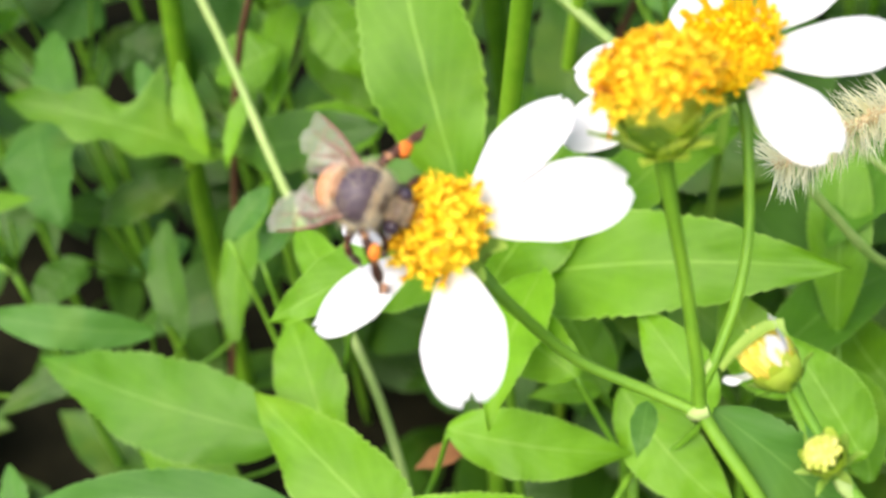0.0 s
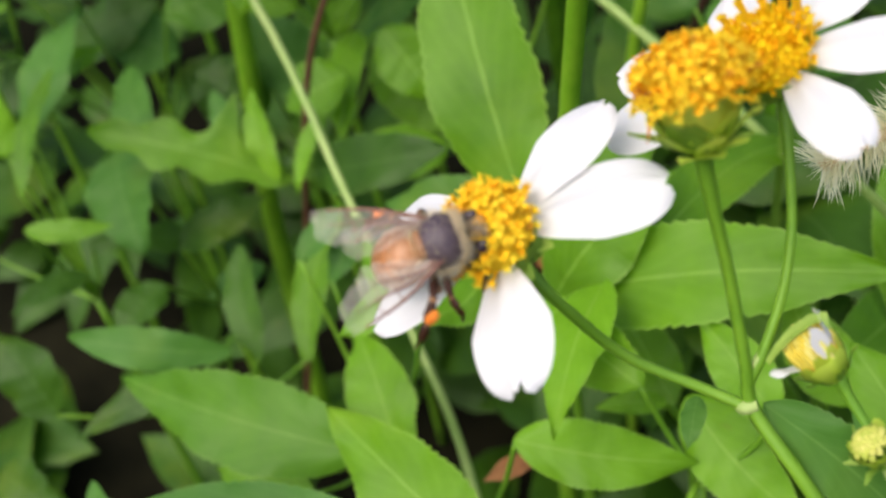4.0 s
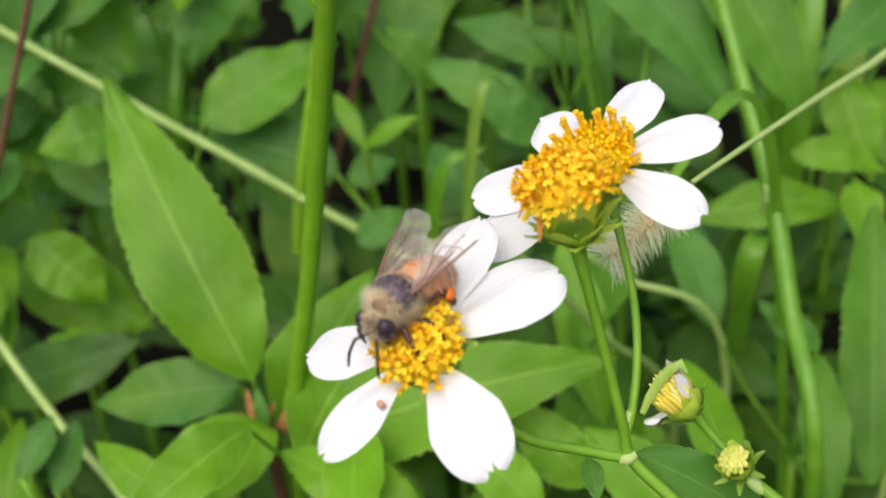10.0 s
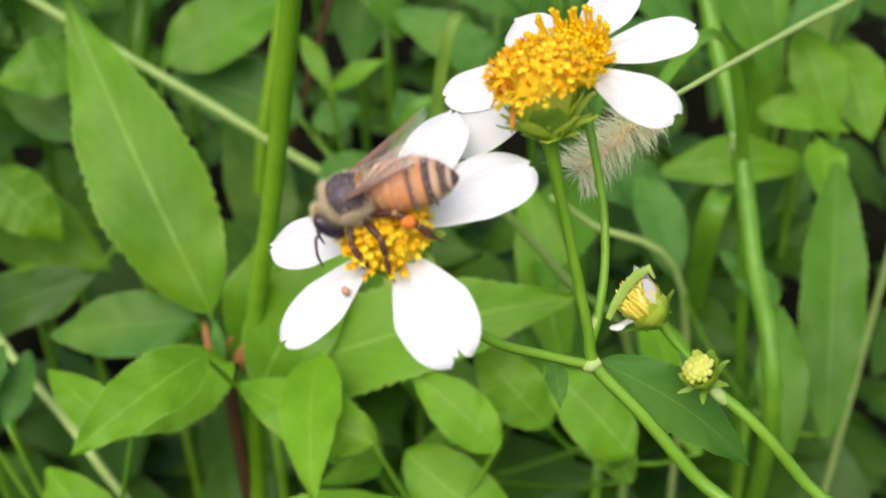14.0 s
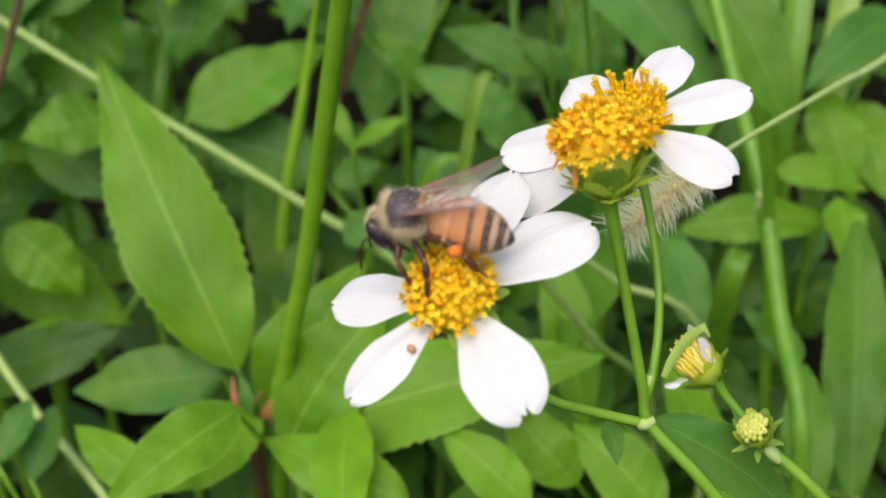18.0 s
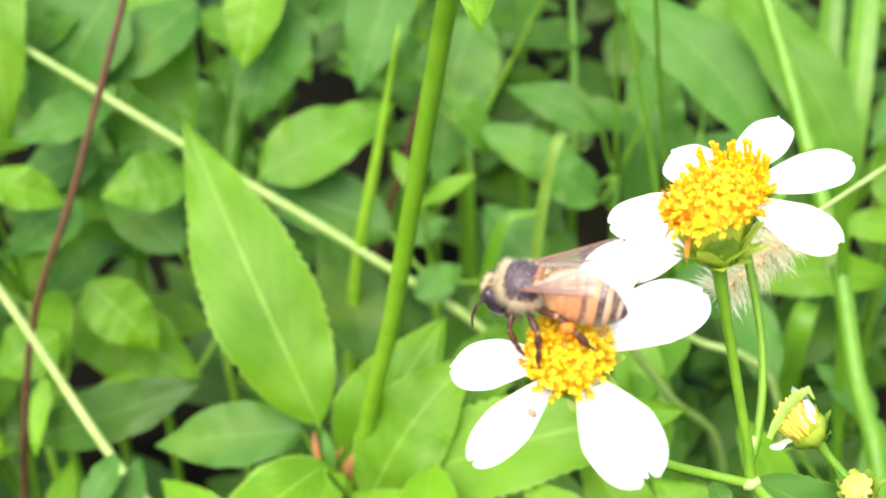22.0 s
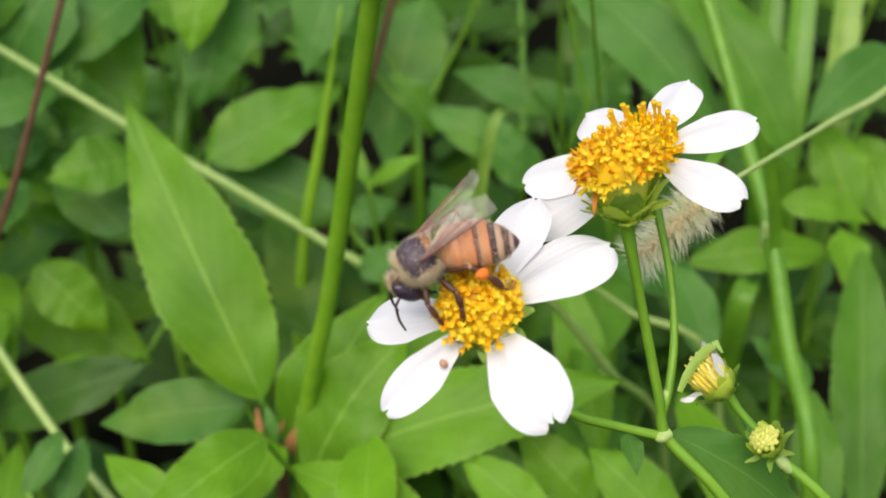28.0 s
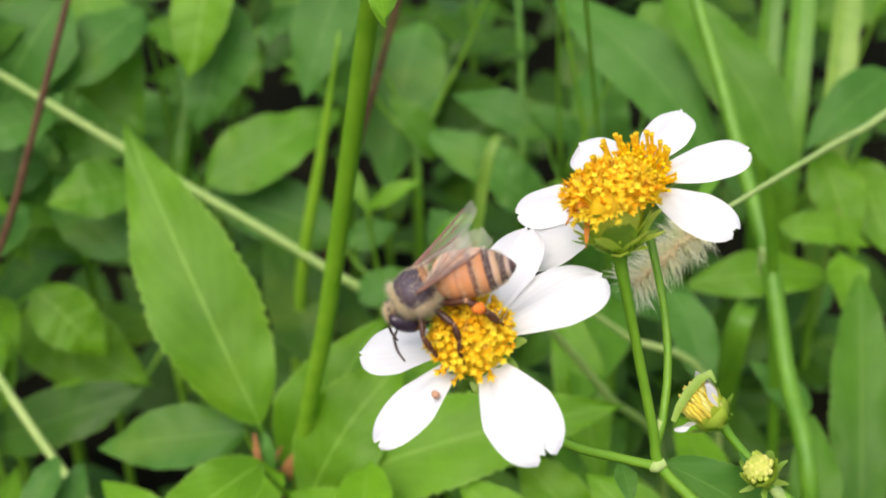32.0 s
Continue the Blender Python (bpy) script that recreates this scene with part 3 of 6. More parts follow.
weed((-13.37, 29.97, 14.22), [
    ((-14.79, 29.05, 20.25), (-18.40, 28.24, 19.95), 1.73, 19, 'o', 'g', 0.06),
    ((-13.79, 29.01, 18.70), (-11.14, 29.36, 17.49), 1.65, -14, 'o', 'm', 0.06),
    ((-13.02, 27.99, 20.68), (-9.99, 28.13, 19.26), 2.10, -19, 'o', 'm', 0.06),
    ((-11.20, 31.65, 17.47), (-14.18, 33.18, 18.17), 1.64, -18, 'o', 'b', 0.06),
    ((-14.05, 28.05, 16.76), (-11.51, 28.48, 18.45), 1.75, -11, 'o', 'b', 0.06),
    ((-14.11, 30.74, 19.92), (-12.47, 31.98, 20.88), 1.48, 19, 'o', 'b', 0.06),
    ((-12.98, 28.17, 17.09), (-11.07, 26.97, 16.97), 0.95, 2, 'o', 'b', 0.06),
    ((-13.05, 30.33, 14.52), (-9.72, 30.40, 14.27), 1.85, -17, 'o', 'g', 0.06),
])
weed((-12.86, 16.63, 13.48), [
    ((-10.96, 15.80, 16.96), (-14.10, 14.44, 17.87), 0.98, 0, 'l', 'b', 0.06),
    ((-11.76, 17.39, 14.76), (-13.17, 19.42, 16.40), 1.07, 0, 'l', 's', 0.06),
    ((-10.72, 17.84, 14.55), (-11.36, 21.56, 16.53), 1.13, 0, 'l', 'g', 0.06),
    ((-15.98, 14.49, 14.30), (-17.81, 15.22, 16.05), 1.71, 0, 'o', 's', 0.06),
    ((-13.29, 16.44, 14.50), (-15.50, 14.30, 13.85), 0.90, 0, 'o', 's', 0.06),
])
weed((-11.50, 29.21, 21.13), [
    ((-10.77, 29.14, 25.68), (-12.67, 27.05, 22.44), 2.77, 0, 'o', 'b', 0.06),
    ((-10.92, 31.58, 25.31), (-9.14, 28.80, 21.81), 2.49, 0, 'o', 'm', 0.06),
    ((-11.56, 28.22, 21.43), (-13.85, 27.68, 20.68), 1.68, 0, 'o', 'b', 0.06),
    ((-13.90, 28.49, 27.40), (-13.05, 25.93, 23.04), 1.81, 0, 'o', 'g', 0.06),
    ((-10.75, 27.25, 23.30), (-12.99, 25.87, 22.90), 1.34, 0, 'o', 'b', 0.06),
    ((-11.97, 29.64, 25.76), (-13.25, 27.84, 24.06), 1.78, 0, 'o', 'm', 0.06),
])
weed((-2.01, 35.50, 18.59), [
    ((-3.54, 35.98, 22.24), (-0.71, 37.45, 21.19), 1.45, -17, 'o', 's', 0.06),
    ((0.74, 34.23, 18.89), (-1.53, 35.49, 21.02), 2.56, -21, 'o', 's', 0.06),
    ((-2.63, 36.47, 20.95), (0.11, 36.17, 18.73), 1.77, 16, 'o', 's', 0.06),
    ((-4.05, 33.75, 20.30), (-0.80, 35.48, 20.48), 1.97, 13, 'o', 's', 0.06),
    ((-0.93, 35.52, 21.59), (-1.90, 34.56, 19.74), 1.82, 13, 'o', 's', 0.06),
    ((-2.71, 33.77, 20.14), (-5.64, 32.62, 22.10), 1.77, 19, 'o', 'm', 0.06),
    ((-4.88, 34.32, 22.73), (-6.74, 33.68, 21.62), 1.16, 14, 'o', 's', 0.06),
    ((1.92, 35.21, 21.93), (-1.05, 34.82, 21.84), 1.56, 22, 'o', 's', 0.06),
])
weed((-7.33, 15.85, 14.93), [
    ((-9.22, 16.87, 19.23), (-8.70, 17.93, 19.95), 0.69, 0, 'l', 'b', 0.06),
    ((-8.70, 17.07, 18.58), (-8.39, 18.25, 19.52), 0.72, 0, 'l', 'b', 0.06),
    ((-5.62, 15.56, 19.79), (-7.55, 16.95, 20.22), 0.92, 0, 'o', 'g', 0.06),
    ((-6.43, 13.84, 17.68), (-12.17, 13.73, 18.01), 2.00, 0, 'o', 'm', 0.06),
    ((-5.79, 14.11, 16.66), (-7.73, 16.23, 18.25), 1.51, 0, 'l', 'g', 0.06),
    ((-8.21, 14.04, 15.23), (-10.76, 13.95, 15.17), 1.20, 0, 'o', 'g', 0.06),
])
weed((-8.80, 35.95, 16.96), [
    ((-8.29, 35.35, 22.26), (-6.74, 34.14, 20.91), 1.68, -9, 'o', 'm', 0.06),
    ((-8.46, 37.23, 24.95), (-5.30, 37.14, 24.44), 1.42, 13, 'o', 'm', 0.06),
    ((-9.17, 34.41, 19.43), (-13.28, 33.55, 20.18), 2.51, -21, 'o', 'b', 0.06),
    ((-6.74, 34.78, 22.80), (-3.11, 35.72, 20.98), 2.41, 6, 'o', 'b', 0.06),
    ((-8.77, 37.23, 20.20), (-9.71, 34.66, 18.65), 1.85, 14, 'o', 'b', 0.06),
    ((-10.58, 36.55, 22.23), (-8.18, 36.09, 20.41), 1.61, -17, 'o', 'm', 0.06),
    ((-8.31, 37.57, 19.99), (-10.92, 35.91, 18.10), 1.87, 24, 'o', 'b', 0.06),
    ((-7.53, 34.70, 20.38), (-10.06, 33.41, 21.67), 1.54, -16, 'o', 'm', 0.06),
    ((-11.11, 33.86, 18.36), (-8.59, 32.24, 17.53), 1.39, 4, 'o', 'b', 0.06),
    ((-9.08, 31.82, 17.26), (-8.36, 31.85, 15.40), 1.43, -9, 'o', 'b', 0.06),
])
weed((-2.30, 30.08, 12.45), [
    ((-0.49, 28.19, 14.64), (1.82, 28.54, 15.26), 1.29, 18, 'o', 'g', 0.06),
    ((-4.12, 30.77, 13.47), (-4.83, 28.93, 11.69), 1.67, 21, 'o', 'b', 0.06),
])
weed((-15.30, 27.08, 8.53), [
    ((-15.76, 24.77, 16.15), (-17.78, 24.71, 17.28), 2.31, 0, 'o', 's', 0.06),
    ((-14.50, 26.32, 16.07), (-17.43, 26.64, 18.09), 2.10, 0, 'o', 'b', 0.06),
    ((-14.09, 26.12, 17.94), (-13.13, 27.35, 19.44), 1.20, 23, 'o', 'g', 0.06),
    ((-16.49, 26.17, 16.71), (-17.08, 24.25, 15.08), 1.79, -24, 'o', 'm', 0.06),
    ((-14.84, 26.77, 16.01), (-15.02, 25.36, 14.45), 1.71, 6, 'o', 'm', 0.06),
    ((-17.61, 29.74, 14.08), (-17.38, 31.42, 15.92), 1.76, 7, 'o', 'b', 0.06),
    ((-13.78, 25.46, 8.83), (-12.59, 25.50, 6.85), 1.23, -1, 'o', 'b', 0.06),
])
weed((-0.13, 40.59, 22.25), [
    ((0.80, 38.93, 23.99), (-2.17, 37.44, 23.00), 1.89, -8, 'o', 'b', 0.06),
    ((-0.96, 39.13, 24.03), (-2.98, 40.35, 25.54), 1.41, 16, 'o', 'b', 0.06),
    ((-0.23, 41.91, 23.53), (-2.78, 42.00, 26.08), 2.50, 21, 'o', 'm', 0.06),
])
weed((-22.90, 31.26, 22.31), [
    ((-23.28, 31.02, 24.11), (-18.53, 31.53, 23.14), 2.58, -24, 'o', 'b', 0.06),
    ((-23.61, 30.23, 22.61), (-28.14, 29.73, 24.21), 2.03, -24, 'o', 'b', 0.06),
    ((-21.82, 30.72, 25.87), (-20.40, 33.50, 27.55), 2.53, -17, 'o', 'g', 0.06),
])
weed((-13.29, 25.55, 18.46), [
    ((-13.20, 25.10, 20.30), (-11.40, 25.40, 20.70), 1.00, 0, 'o', 'g', 0.06),
    ((-12.56, 25.66, 18.76), (-11.82, 22.88, 17.27), 1.34, 0, 'o', 'g', 0.06),
    ((-11.50, 25.27, 19.25), (-9.68, 24.59, 17.57), 1.65, 0, 'o', 'g', 0.06),
    ((-14.13, 23.09, 23.50), (-19.19, 20.73, 23.71), 2.00, 0, 'o', 'm', 0.06),
    ((-15.58, 25.47, 25.16), (-21.41, 22.07, 25.36), 2.61, 0, 'o', 'm', 0.06),
    ((-13.16, 24.35, 22.72), (-11.31, 24.68, 21.86), 1.14, 0, 'o', 'g', 0.06),
    ((-13.88, 24.43, 22.41), (-14.14, 23.06, 20.58), 1.32, 0, 'o', 'g', 0.06),
    ((-11.34, 25.67, 21.43), (-12.96, 24.32, 20.62), 1.73, 0, 'o', 'b', 0.06),
    ((-14.22, 25.49, 19.23), (-17.02, 26.09, 20.41), 1.67, -7, 'o', 'g', 0.06),
])
weed((-18.60, 29.48, 19.78), [
    ((-16.83, 28.26, 27.26), (-21.17, 25.71, 26.68), 2.43, 0, 'o', 'm', 0.06),
    ((-19.36, 29.12, 28.44), (-17.15, 28.67, 26.19), 1.83, 0, 'o', 'g', 0.06),
    ((-19.92, 30.85, 27.73), (-21.96, 29.58, 26.98), 1.62, 13, 'o', 'b', 0.06),
    ((-20.02, 28.76, 24.56), (-20.63, 27.98, 22.72), 1.67, 15, 'o', 'b', 0.06),
    ((-17.17, 27.85, 22.51), (-13.92, 29.11, 21.24), 1.96, -7, 'o', 'g', 0.06),
    ((-18.65, 28.54, 20.39), (-18.13, 30.28, 23.13), 2.60, -15, 'o', 'g', 0.06),
    ((-17.69, 29.60, 20.66), (-17.91, 31.98, 22.40), 1.64, 0, 'o', 'g', 0.06),
    ((-18.71, 28.94, 24.65), (-17.36, 28.89, 23.02), 1.17, 24, 'o', 'g', 0.06),
    ((-19.73, 30.28, 20.08), (-20.64, 30.66, 23.01), 2.42, 2, 'o', 'b', 0.06),
    ((-17.92, 26.64, 21.86), (-20.12, 26.51, 23.83), 1.67, 6, 'o', 'b', 0.06),
])
weed((-25.29, 25.43, 16.18), [
    ((-27.79, 28.27, 20.10), (-30.52, 27.05, 21.82), 2.04, 12, 'o', 'b', 0.06),
    ((-25.33, 22.93, 18.36), (-22.82, 23.60, 19.43), 1.40, -24, 'o', 'g', 0.06),
    ((-23.20, 24.29, 21.67), (-20.08, 24.38, 21.46), 1.43, 24, 'o', 'g', 0.06),
    ((-25.03, 25.82, 20.44), (-21.36, 26.74, 21.05), 1.49, 10, 'o', 'b', 0.06),
    ((-25.39, 23.17, 16.82), (-25.16, 24.34, 17.74), 0.99, 3, 'o', 's', 0.06),
    ((-24.99, 24.52, 16.48), (-23.14, 23.86, 14.80), 1.89, 3, 'o', 's', 0.06),
])
weed((2.35, 29.50, 20.15), [
    ((1.95, 29.78, 21.38), (-0.80, 30.81, 22.21), 1.27, 0, 'o', 'b', 0.06),
    ((1.37, 28.61, 20.49), (-1.57, 29.33, 21.78), 1.47, 0, 'o', 'b', 0.06),
    ((2.89, 29.76, 21.30), (1.24, 30.27, 22.19), 0.87, 0, 'o', 'b', 0.06),
    ((1.68, 27.42, 20.45), (-0.13, 27.57, 21.72), 1.34, 0, 'o', 'b', 0.06),
    ((1.96, 28.45, 25.84), (5.65, 24.93, 22.87), 1.86, 0, 'l', 'b', 0.06),
    ((4.23, 29.39, 25.34), (5.76, 28.22, 23.41), 1.46, 0, 'o', 'm', 0.06),
])
weed((-5.06, 39.88, 22.17), [
    ((-5.06, 39.28, 23.77), (-6.12, 36.56, 21.90), 2.49, 5, 'o', 'm', 0.06),
])
weed((-2.64, 26.44, 18.59), [
    ((-2.87, 25.97, 21.19), (-1.54, 25.95, 22.03), 0.51, 0, 'l', 'g', 0.06),
    ((-2.87, 25.97, 21.19), (-3.64, 27.12, 22.12), 0.52, 0, 'l', 'g', 0.06),
    ((-3.78, 27.29, 19.57), (-7.54, 28.26, 20.35), 2.00, 0, 'o', 'b', 0.06),
    ((-3.55, 27.21, 19.44), (-2.22, 27.51, 19.85), 0.95, 0, 'o', 'b', 0.06),
    ((0.14, 25.16, 19.75), (-1.31, 26.48, 20.98), 1.45, 0, 'o', 'b', 0.06),
    ((-2.91, 23.46, 20.01), (-1.83, 24.34, 20.43), 0.96, 0, 'o', 'b', 0.06),
])
weed((-13.03, 12.07, 14.13), [
    ((-10.78, 10.81, 16.01), (-11.90, 11.88, 16.90), 0.70, 0, 'l', 'b', 0.06),
    ((-15.27, 12.14, 15.44), (-13.20, 11.72, 15.31), 1.35, 0, 'o', 's', 0.06),
])
weed((3.93, 31.69, 15.64), [
    ((2.97, 28.76, 15.94), (4.72, 28.30, 15.13), 1.13, -6, 'o', 'b', 0.06),
    ((4.96, 28.18, 16.42), (5.17, 29.50, 17.39), 1.00, -15, 'o', 'b', 0.06),
    ((4.85, 31.96, 20.01), (6.82, 30.60, 19.25), 1.44, 1, 'o', 'b', 0.06),
    ((2.08, 32.99, 18.21), (-0.03, 33.38, 18.55), 0.98, 13, 'o', 'b', 0.06),
    ((5.84, 31.17, 18.69), (3.51, 30.24, 18.28), 1.31, -12, 'o', 'b', 0.06),
    ((3.55, 30.63, 16.44), (6.11, 31.30, 16.64), 1.23, -9, 'o', 'g', 0.06),
    ((3.26, 33.93, 21.54), (4.67, 33.06, 19.51), 1.70, 17, 'o', 'b', 0.06),
])
weed((-0.19, 14.99, 18.03), [
    ((-1.13, 14.87, 20.36), (-3.81, 16.16, 20.66), 1.25, 0, 'o', 'g', 0.06),
    ((1.04, 15.23, 19.88), (-0.62, 16.34, 20.80), 1.05, 0, 'o', 'g', 0.06),
    ((-0.47, 13.07, 18.64), (-3.80, 12.09, 19.26), 1.36, 0, 'o', 'g', 0.06),
])
weed((-3.71, 13.23, 17.16), [
    ((-2.90, 11.98, 18.34), (-6.62, 13.36, 19.57), 1.78, 0, 'o', 'g', 0.06),
    ((-3.22, 14.00, 19.18), (-0.15, 14.93, 18.67), 1.24, 0, 'o', 'g', 0.06),
    ((-5.00, 11.90, 18.76), (-10.02, 10.11, 18.61), 1.07, 0, 'o', 'b', 0.06),
])
weed((-2.43, 41.06, 19.38), [
    ((-1.70, 39.85, 19.68), (0.85, 42.14, 20.81), 2.11, -16, 'o', 'm', 0.06),
    ((-3.02, 41.43, 23.71), (-1.69, 43.60, 26.11), 2.74, 8, 'o', 'm', 0.06),
    ((-2.12, 40.43, 21.22), (-4.65, 38.81, 20.29), 1.48, 2, 'o', 'm', 0.06),
    ((-2.87, 40.11, 22.82), (-6.08, 37.97, 21.44), 2.27, -23, 'o', 'm', 0.06),
])
weed((9.07, 27.16, 20.27), [
    ((10.42, 27.66, 24.17), (7.80, 25.64, 22.96), 1.32, 0, 'o', 'b', 0.06),
    ((7.46, 25.53, 20.93), (9.78, 25.32, 20.47), 0.92, 0, 'o', 'g', 0.06),
    ((8.92, 24.76, 20.57), (8.77, 23.10, 19.81), 1.02, 0, 'o', 'g', 0.06),
    ((8.60, 27.05, 22.36), (9.43, 25.16, 20.24), 1.35, 0, 'o', 'g', 0.06),
    ((9.93, 27.79, 21.58), (10.46, 25.61, 19.96), 1.75, 0, 'o', 'g', 0.06),
])
weed((-24.21, 29.43, 23.21), [
    ((-22.10, 27.93, 28.69), (-22.96, 25.12, 26.15), 1.98, 0, 'o', 'g', 0.06),
    ((-26.27, 29.87, 23.63), (-28.96, 28.41, 22.30), 1.81, -20, 'o', 'b', 0.06),
    ((-24.27, 28.69, 23.51), (-21.47, 30.07, 24.85), 2.02, 19, 'o', 'g', 0.06),
])
weed((-3.57, 38.63, 23.57), [
    ((-4.53, 37.93, 24.47), (-1.82, 40.20, 25.25), 2.06, -4, 'o', 'm', 0.06),
    ((-2.60, 38.14, 25.86), (0.01, 38.72, 26.17), 1.65, 2, 'o', 'm', 0.06),
])

weed((0.89, 20.43, 13.47), [
    ((-1.69, 17.56, 21.18), (-0.18, 22.98, 19.72), 1.39, 0, 'o', 'g', 0.06),
    ((1.42, 17.90, 18.19), (3.69, 22.69, 17.19), 1.42, 0, 'o', 'm', 0.06),
    ((3.14, 24.75, 19.65), (2.01, 19.88, 19.91), 1.53, 0, 'l', 'm', 0.06),
    ((1.19, 20.74, 16.61), (2.94, 21.31, 16.20), 1.13, 0, 'o', 'm', 0.06),
    ((3.67, 16.09, 18.12), (2.61, 18.49, 18.12), 1.17, 0, 'l', 'g', 0.06),
    ((-0.89, 19.59, 18.17), (1.64, 18.58, 17.21), 1.30, 0, 'o', 'm', 0.06),
    ((-0.05, 23.63, 18.77), (1.08, 26.63, 18.13), 1.34, 0, 'o', 'b', 0.06),
    ((4.15, 19.32, 16.54), (2.40, 21.43, 16.63), 1.44, 0, 'o', 'g', 0.06),
    ((-1.93, 20.99, 18.67), (-0.00, 19.46, 17.52), 1.35, 0, 'o', 'b', 0.06),
])


# ---- flower heads ----
def axes(normal):
    n = Vector(normal).normalized()
    x = (Vector((1, 0, 0)) - n * n.x).normalized()
    return Matrix((x, n.cross(x), n)).transposed()


def petal_mesh(turn, centre, azimuth, r0, length, width, rise, droop, notch, seed):
    """One white ray petal: oblong, with two grooves and a notched tip, from r0 to length off the head's axis."""
    rnd = random.Random(seed)
    rows, cols = 22, 16
    verts, uvs, faces = [], [], []
    ca, sa = math.cos(radians(azimuth)), math.sin(radians(azimuth))
    for i in range(rows + 1):
        s = i / rows
        w = width / 2 * min(1.0, ((s + 0.07) / 0.55) ** 0.62) * (math.sqrt(max(0.0, 1 - ((s - 0.5) / 0.515) ** 2.7)) if s > 0.5 else 1.0)
        for j in range(cols + 1):
            c = j / cols * 2 - 1
            cut = 0.0
            if s > 0.8:
                k = (s - 0.8) / 0.2
                cut = k * (0.03 + notch * 0.6 * max(0, 1 - abs(c - 0.35) / 0.22) + notch * 0.35 * max(0, 1 - abs(c + 0.3) / 0.22))
            r = r0 + (length - r0) * s - cut * (length - r0) * 0.55
            across = c * w
            h = rise * s - droop * s * s + 0.022 * width * math.cos(c * math.pi * 2.0) * (1 - 0.5 * s) - 0.10 * width * c * c * (0.4 + s)
            h += 0.012 * math.sin(s * 9 + seed + c * 2)
            p = Vector((ca * r - sa * across, sa * r + ca * across, h))
            verts.append(centre + turn @ p)
            uvs.append((0.5 + c / 2, s))
    m = cols + 1
    for i in range(rows):
        for j in range(cols):
            a = i * m + j
            faces.append((a, a + 1, a + m + 1, a + m))
    return verts, faces, uvs


def floret(p, axis, h, r, rnd, lobes=5, open_up=1.0):
    """A small tube with spreading pointed lobes."""
    x = axis.orthogonal().normalized()
    y = axis.cross(x)
    ph = rnd.uniform(0, 6)
    verts, faces = [], []
    for k, (hh, rr) in enumerate(((0, 0.45), (0.6, 0.6), (0.85, 0.9))):
        for i in range(lobes):
            a = 2 * math.pi * i / lobes + ph
            verts.append(p + axis * (h * hh) + (x * math.cos(a) + y * math.sin(a)) * (r * rr))
    for k in range(2):
        for i in range(lobes):
            a, b = k * lobes + i, k * lobes + (i + 1) % lobes
            faces.append((a, b, b + lobes, a + lobes))
    c = len(verts)
    verts.append(p + axis * (h * 0.72))
    for i in range(lobes):
        a = 2 * math.pi * (i + 0.5) / lobes + ph
        t = len(verts)
        verts.append(p + axis * (h * (1.08 - 0.06 * open_up + rnd.uniform(-0.1, 0.16))) + (x * math.cos(a) + y * math.sin(a)) * (r * (0.85 + 0.85 * open_up)))
        i0, i1 = 2 * lobes + i, 2 * lobes + (i + 1) % lobes
        faces.append((i0, i1, t))
        faces.append((c, i1, i0))
    return verts, faces


def disc_mesh(turn, centre, radius, height, count, size, seed, open_up=1.0, tall=0.0, under=0):
    """The domed cushion of florets, set in a spiral. tall: how far the outer ones stand up."""
    rnd = random.Random(seed)
    verts, faces = [], []
    rings, sides = 7, 20
    for i in range(rings + 1):
        a = i / rings * math.pi / 2
        for k in range(sides):
            b = 2 * math.pi * k / sides
            verts.append(centre + turn @ Vector((radius * 0.86 * math.cos(a) * math.cos(b), radius * 0.86 * math.cos(a) * math.sin(b), height * 0.85 * math.sin(a))))
    for i in range(rings):
        for k in range(sides):
            a, b = i * sides + k, i * sides + (k + 1) % sides
            faces.append((a, b, b + sides, a + sides))
    meshes = [(verts, faces)]
    for i in range(count):
        q = (i + 0.5) / count
        th = i * 2.39996 + rnd.uniform(-0.15, 0.15)
        rr = math.sqrt(q)
        a = math.acos(min(1, rr * 0.985))
        up = Vector((math.cos(a) * math.cos(th) * 1.0, math.cos(a) * math.sin(th) * 1.0, 0.25 + math.sin(a) * 1.1))
        p = Vector((radius * rr * math.cos(th), radius * rr * math.sin(th), height * math.sin(a)))
        up = (turn @ (up + Vector((rnd.uniform(-0.2, 0.2), rnd.uniform(-0.2, 0.2), 0)))).normalized()
        grow = rnd.uniform(0.6, 1.5) * (1 + tall * max(0, rr - 0.6) / 0.4)
        openness = open_up * (1.0 if rr > 0.4 else 0.6) * rnd.uniform(0.5, 1.3)
        meshes.append(floret(centre + turn @ p - up * size * 0.6, up, size * 2.0 * grow, size * rnd.uniform(0.42, 0.62), rnd, 5, openness))
    for i in range(under):
        th = i * 2.39996
        up = (turn @ Vector((math.cos(th), math.sin(th), rnd.uniform(-0.35, 0.2)))).normalized()
        p = Vector((radius * 0.86 * math.cos(th), radius * 0.86 * math.sin(th), rnd.uniform(-0.06, 0.15)))
        meshes.append(floret(centre + turn @ p, up, size * 2.2 * rnd.uniform(0.7, 1.4), size * 0.55, rnd, 5, open_up))
    return join(*meshes)


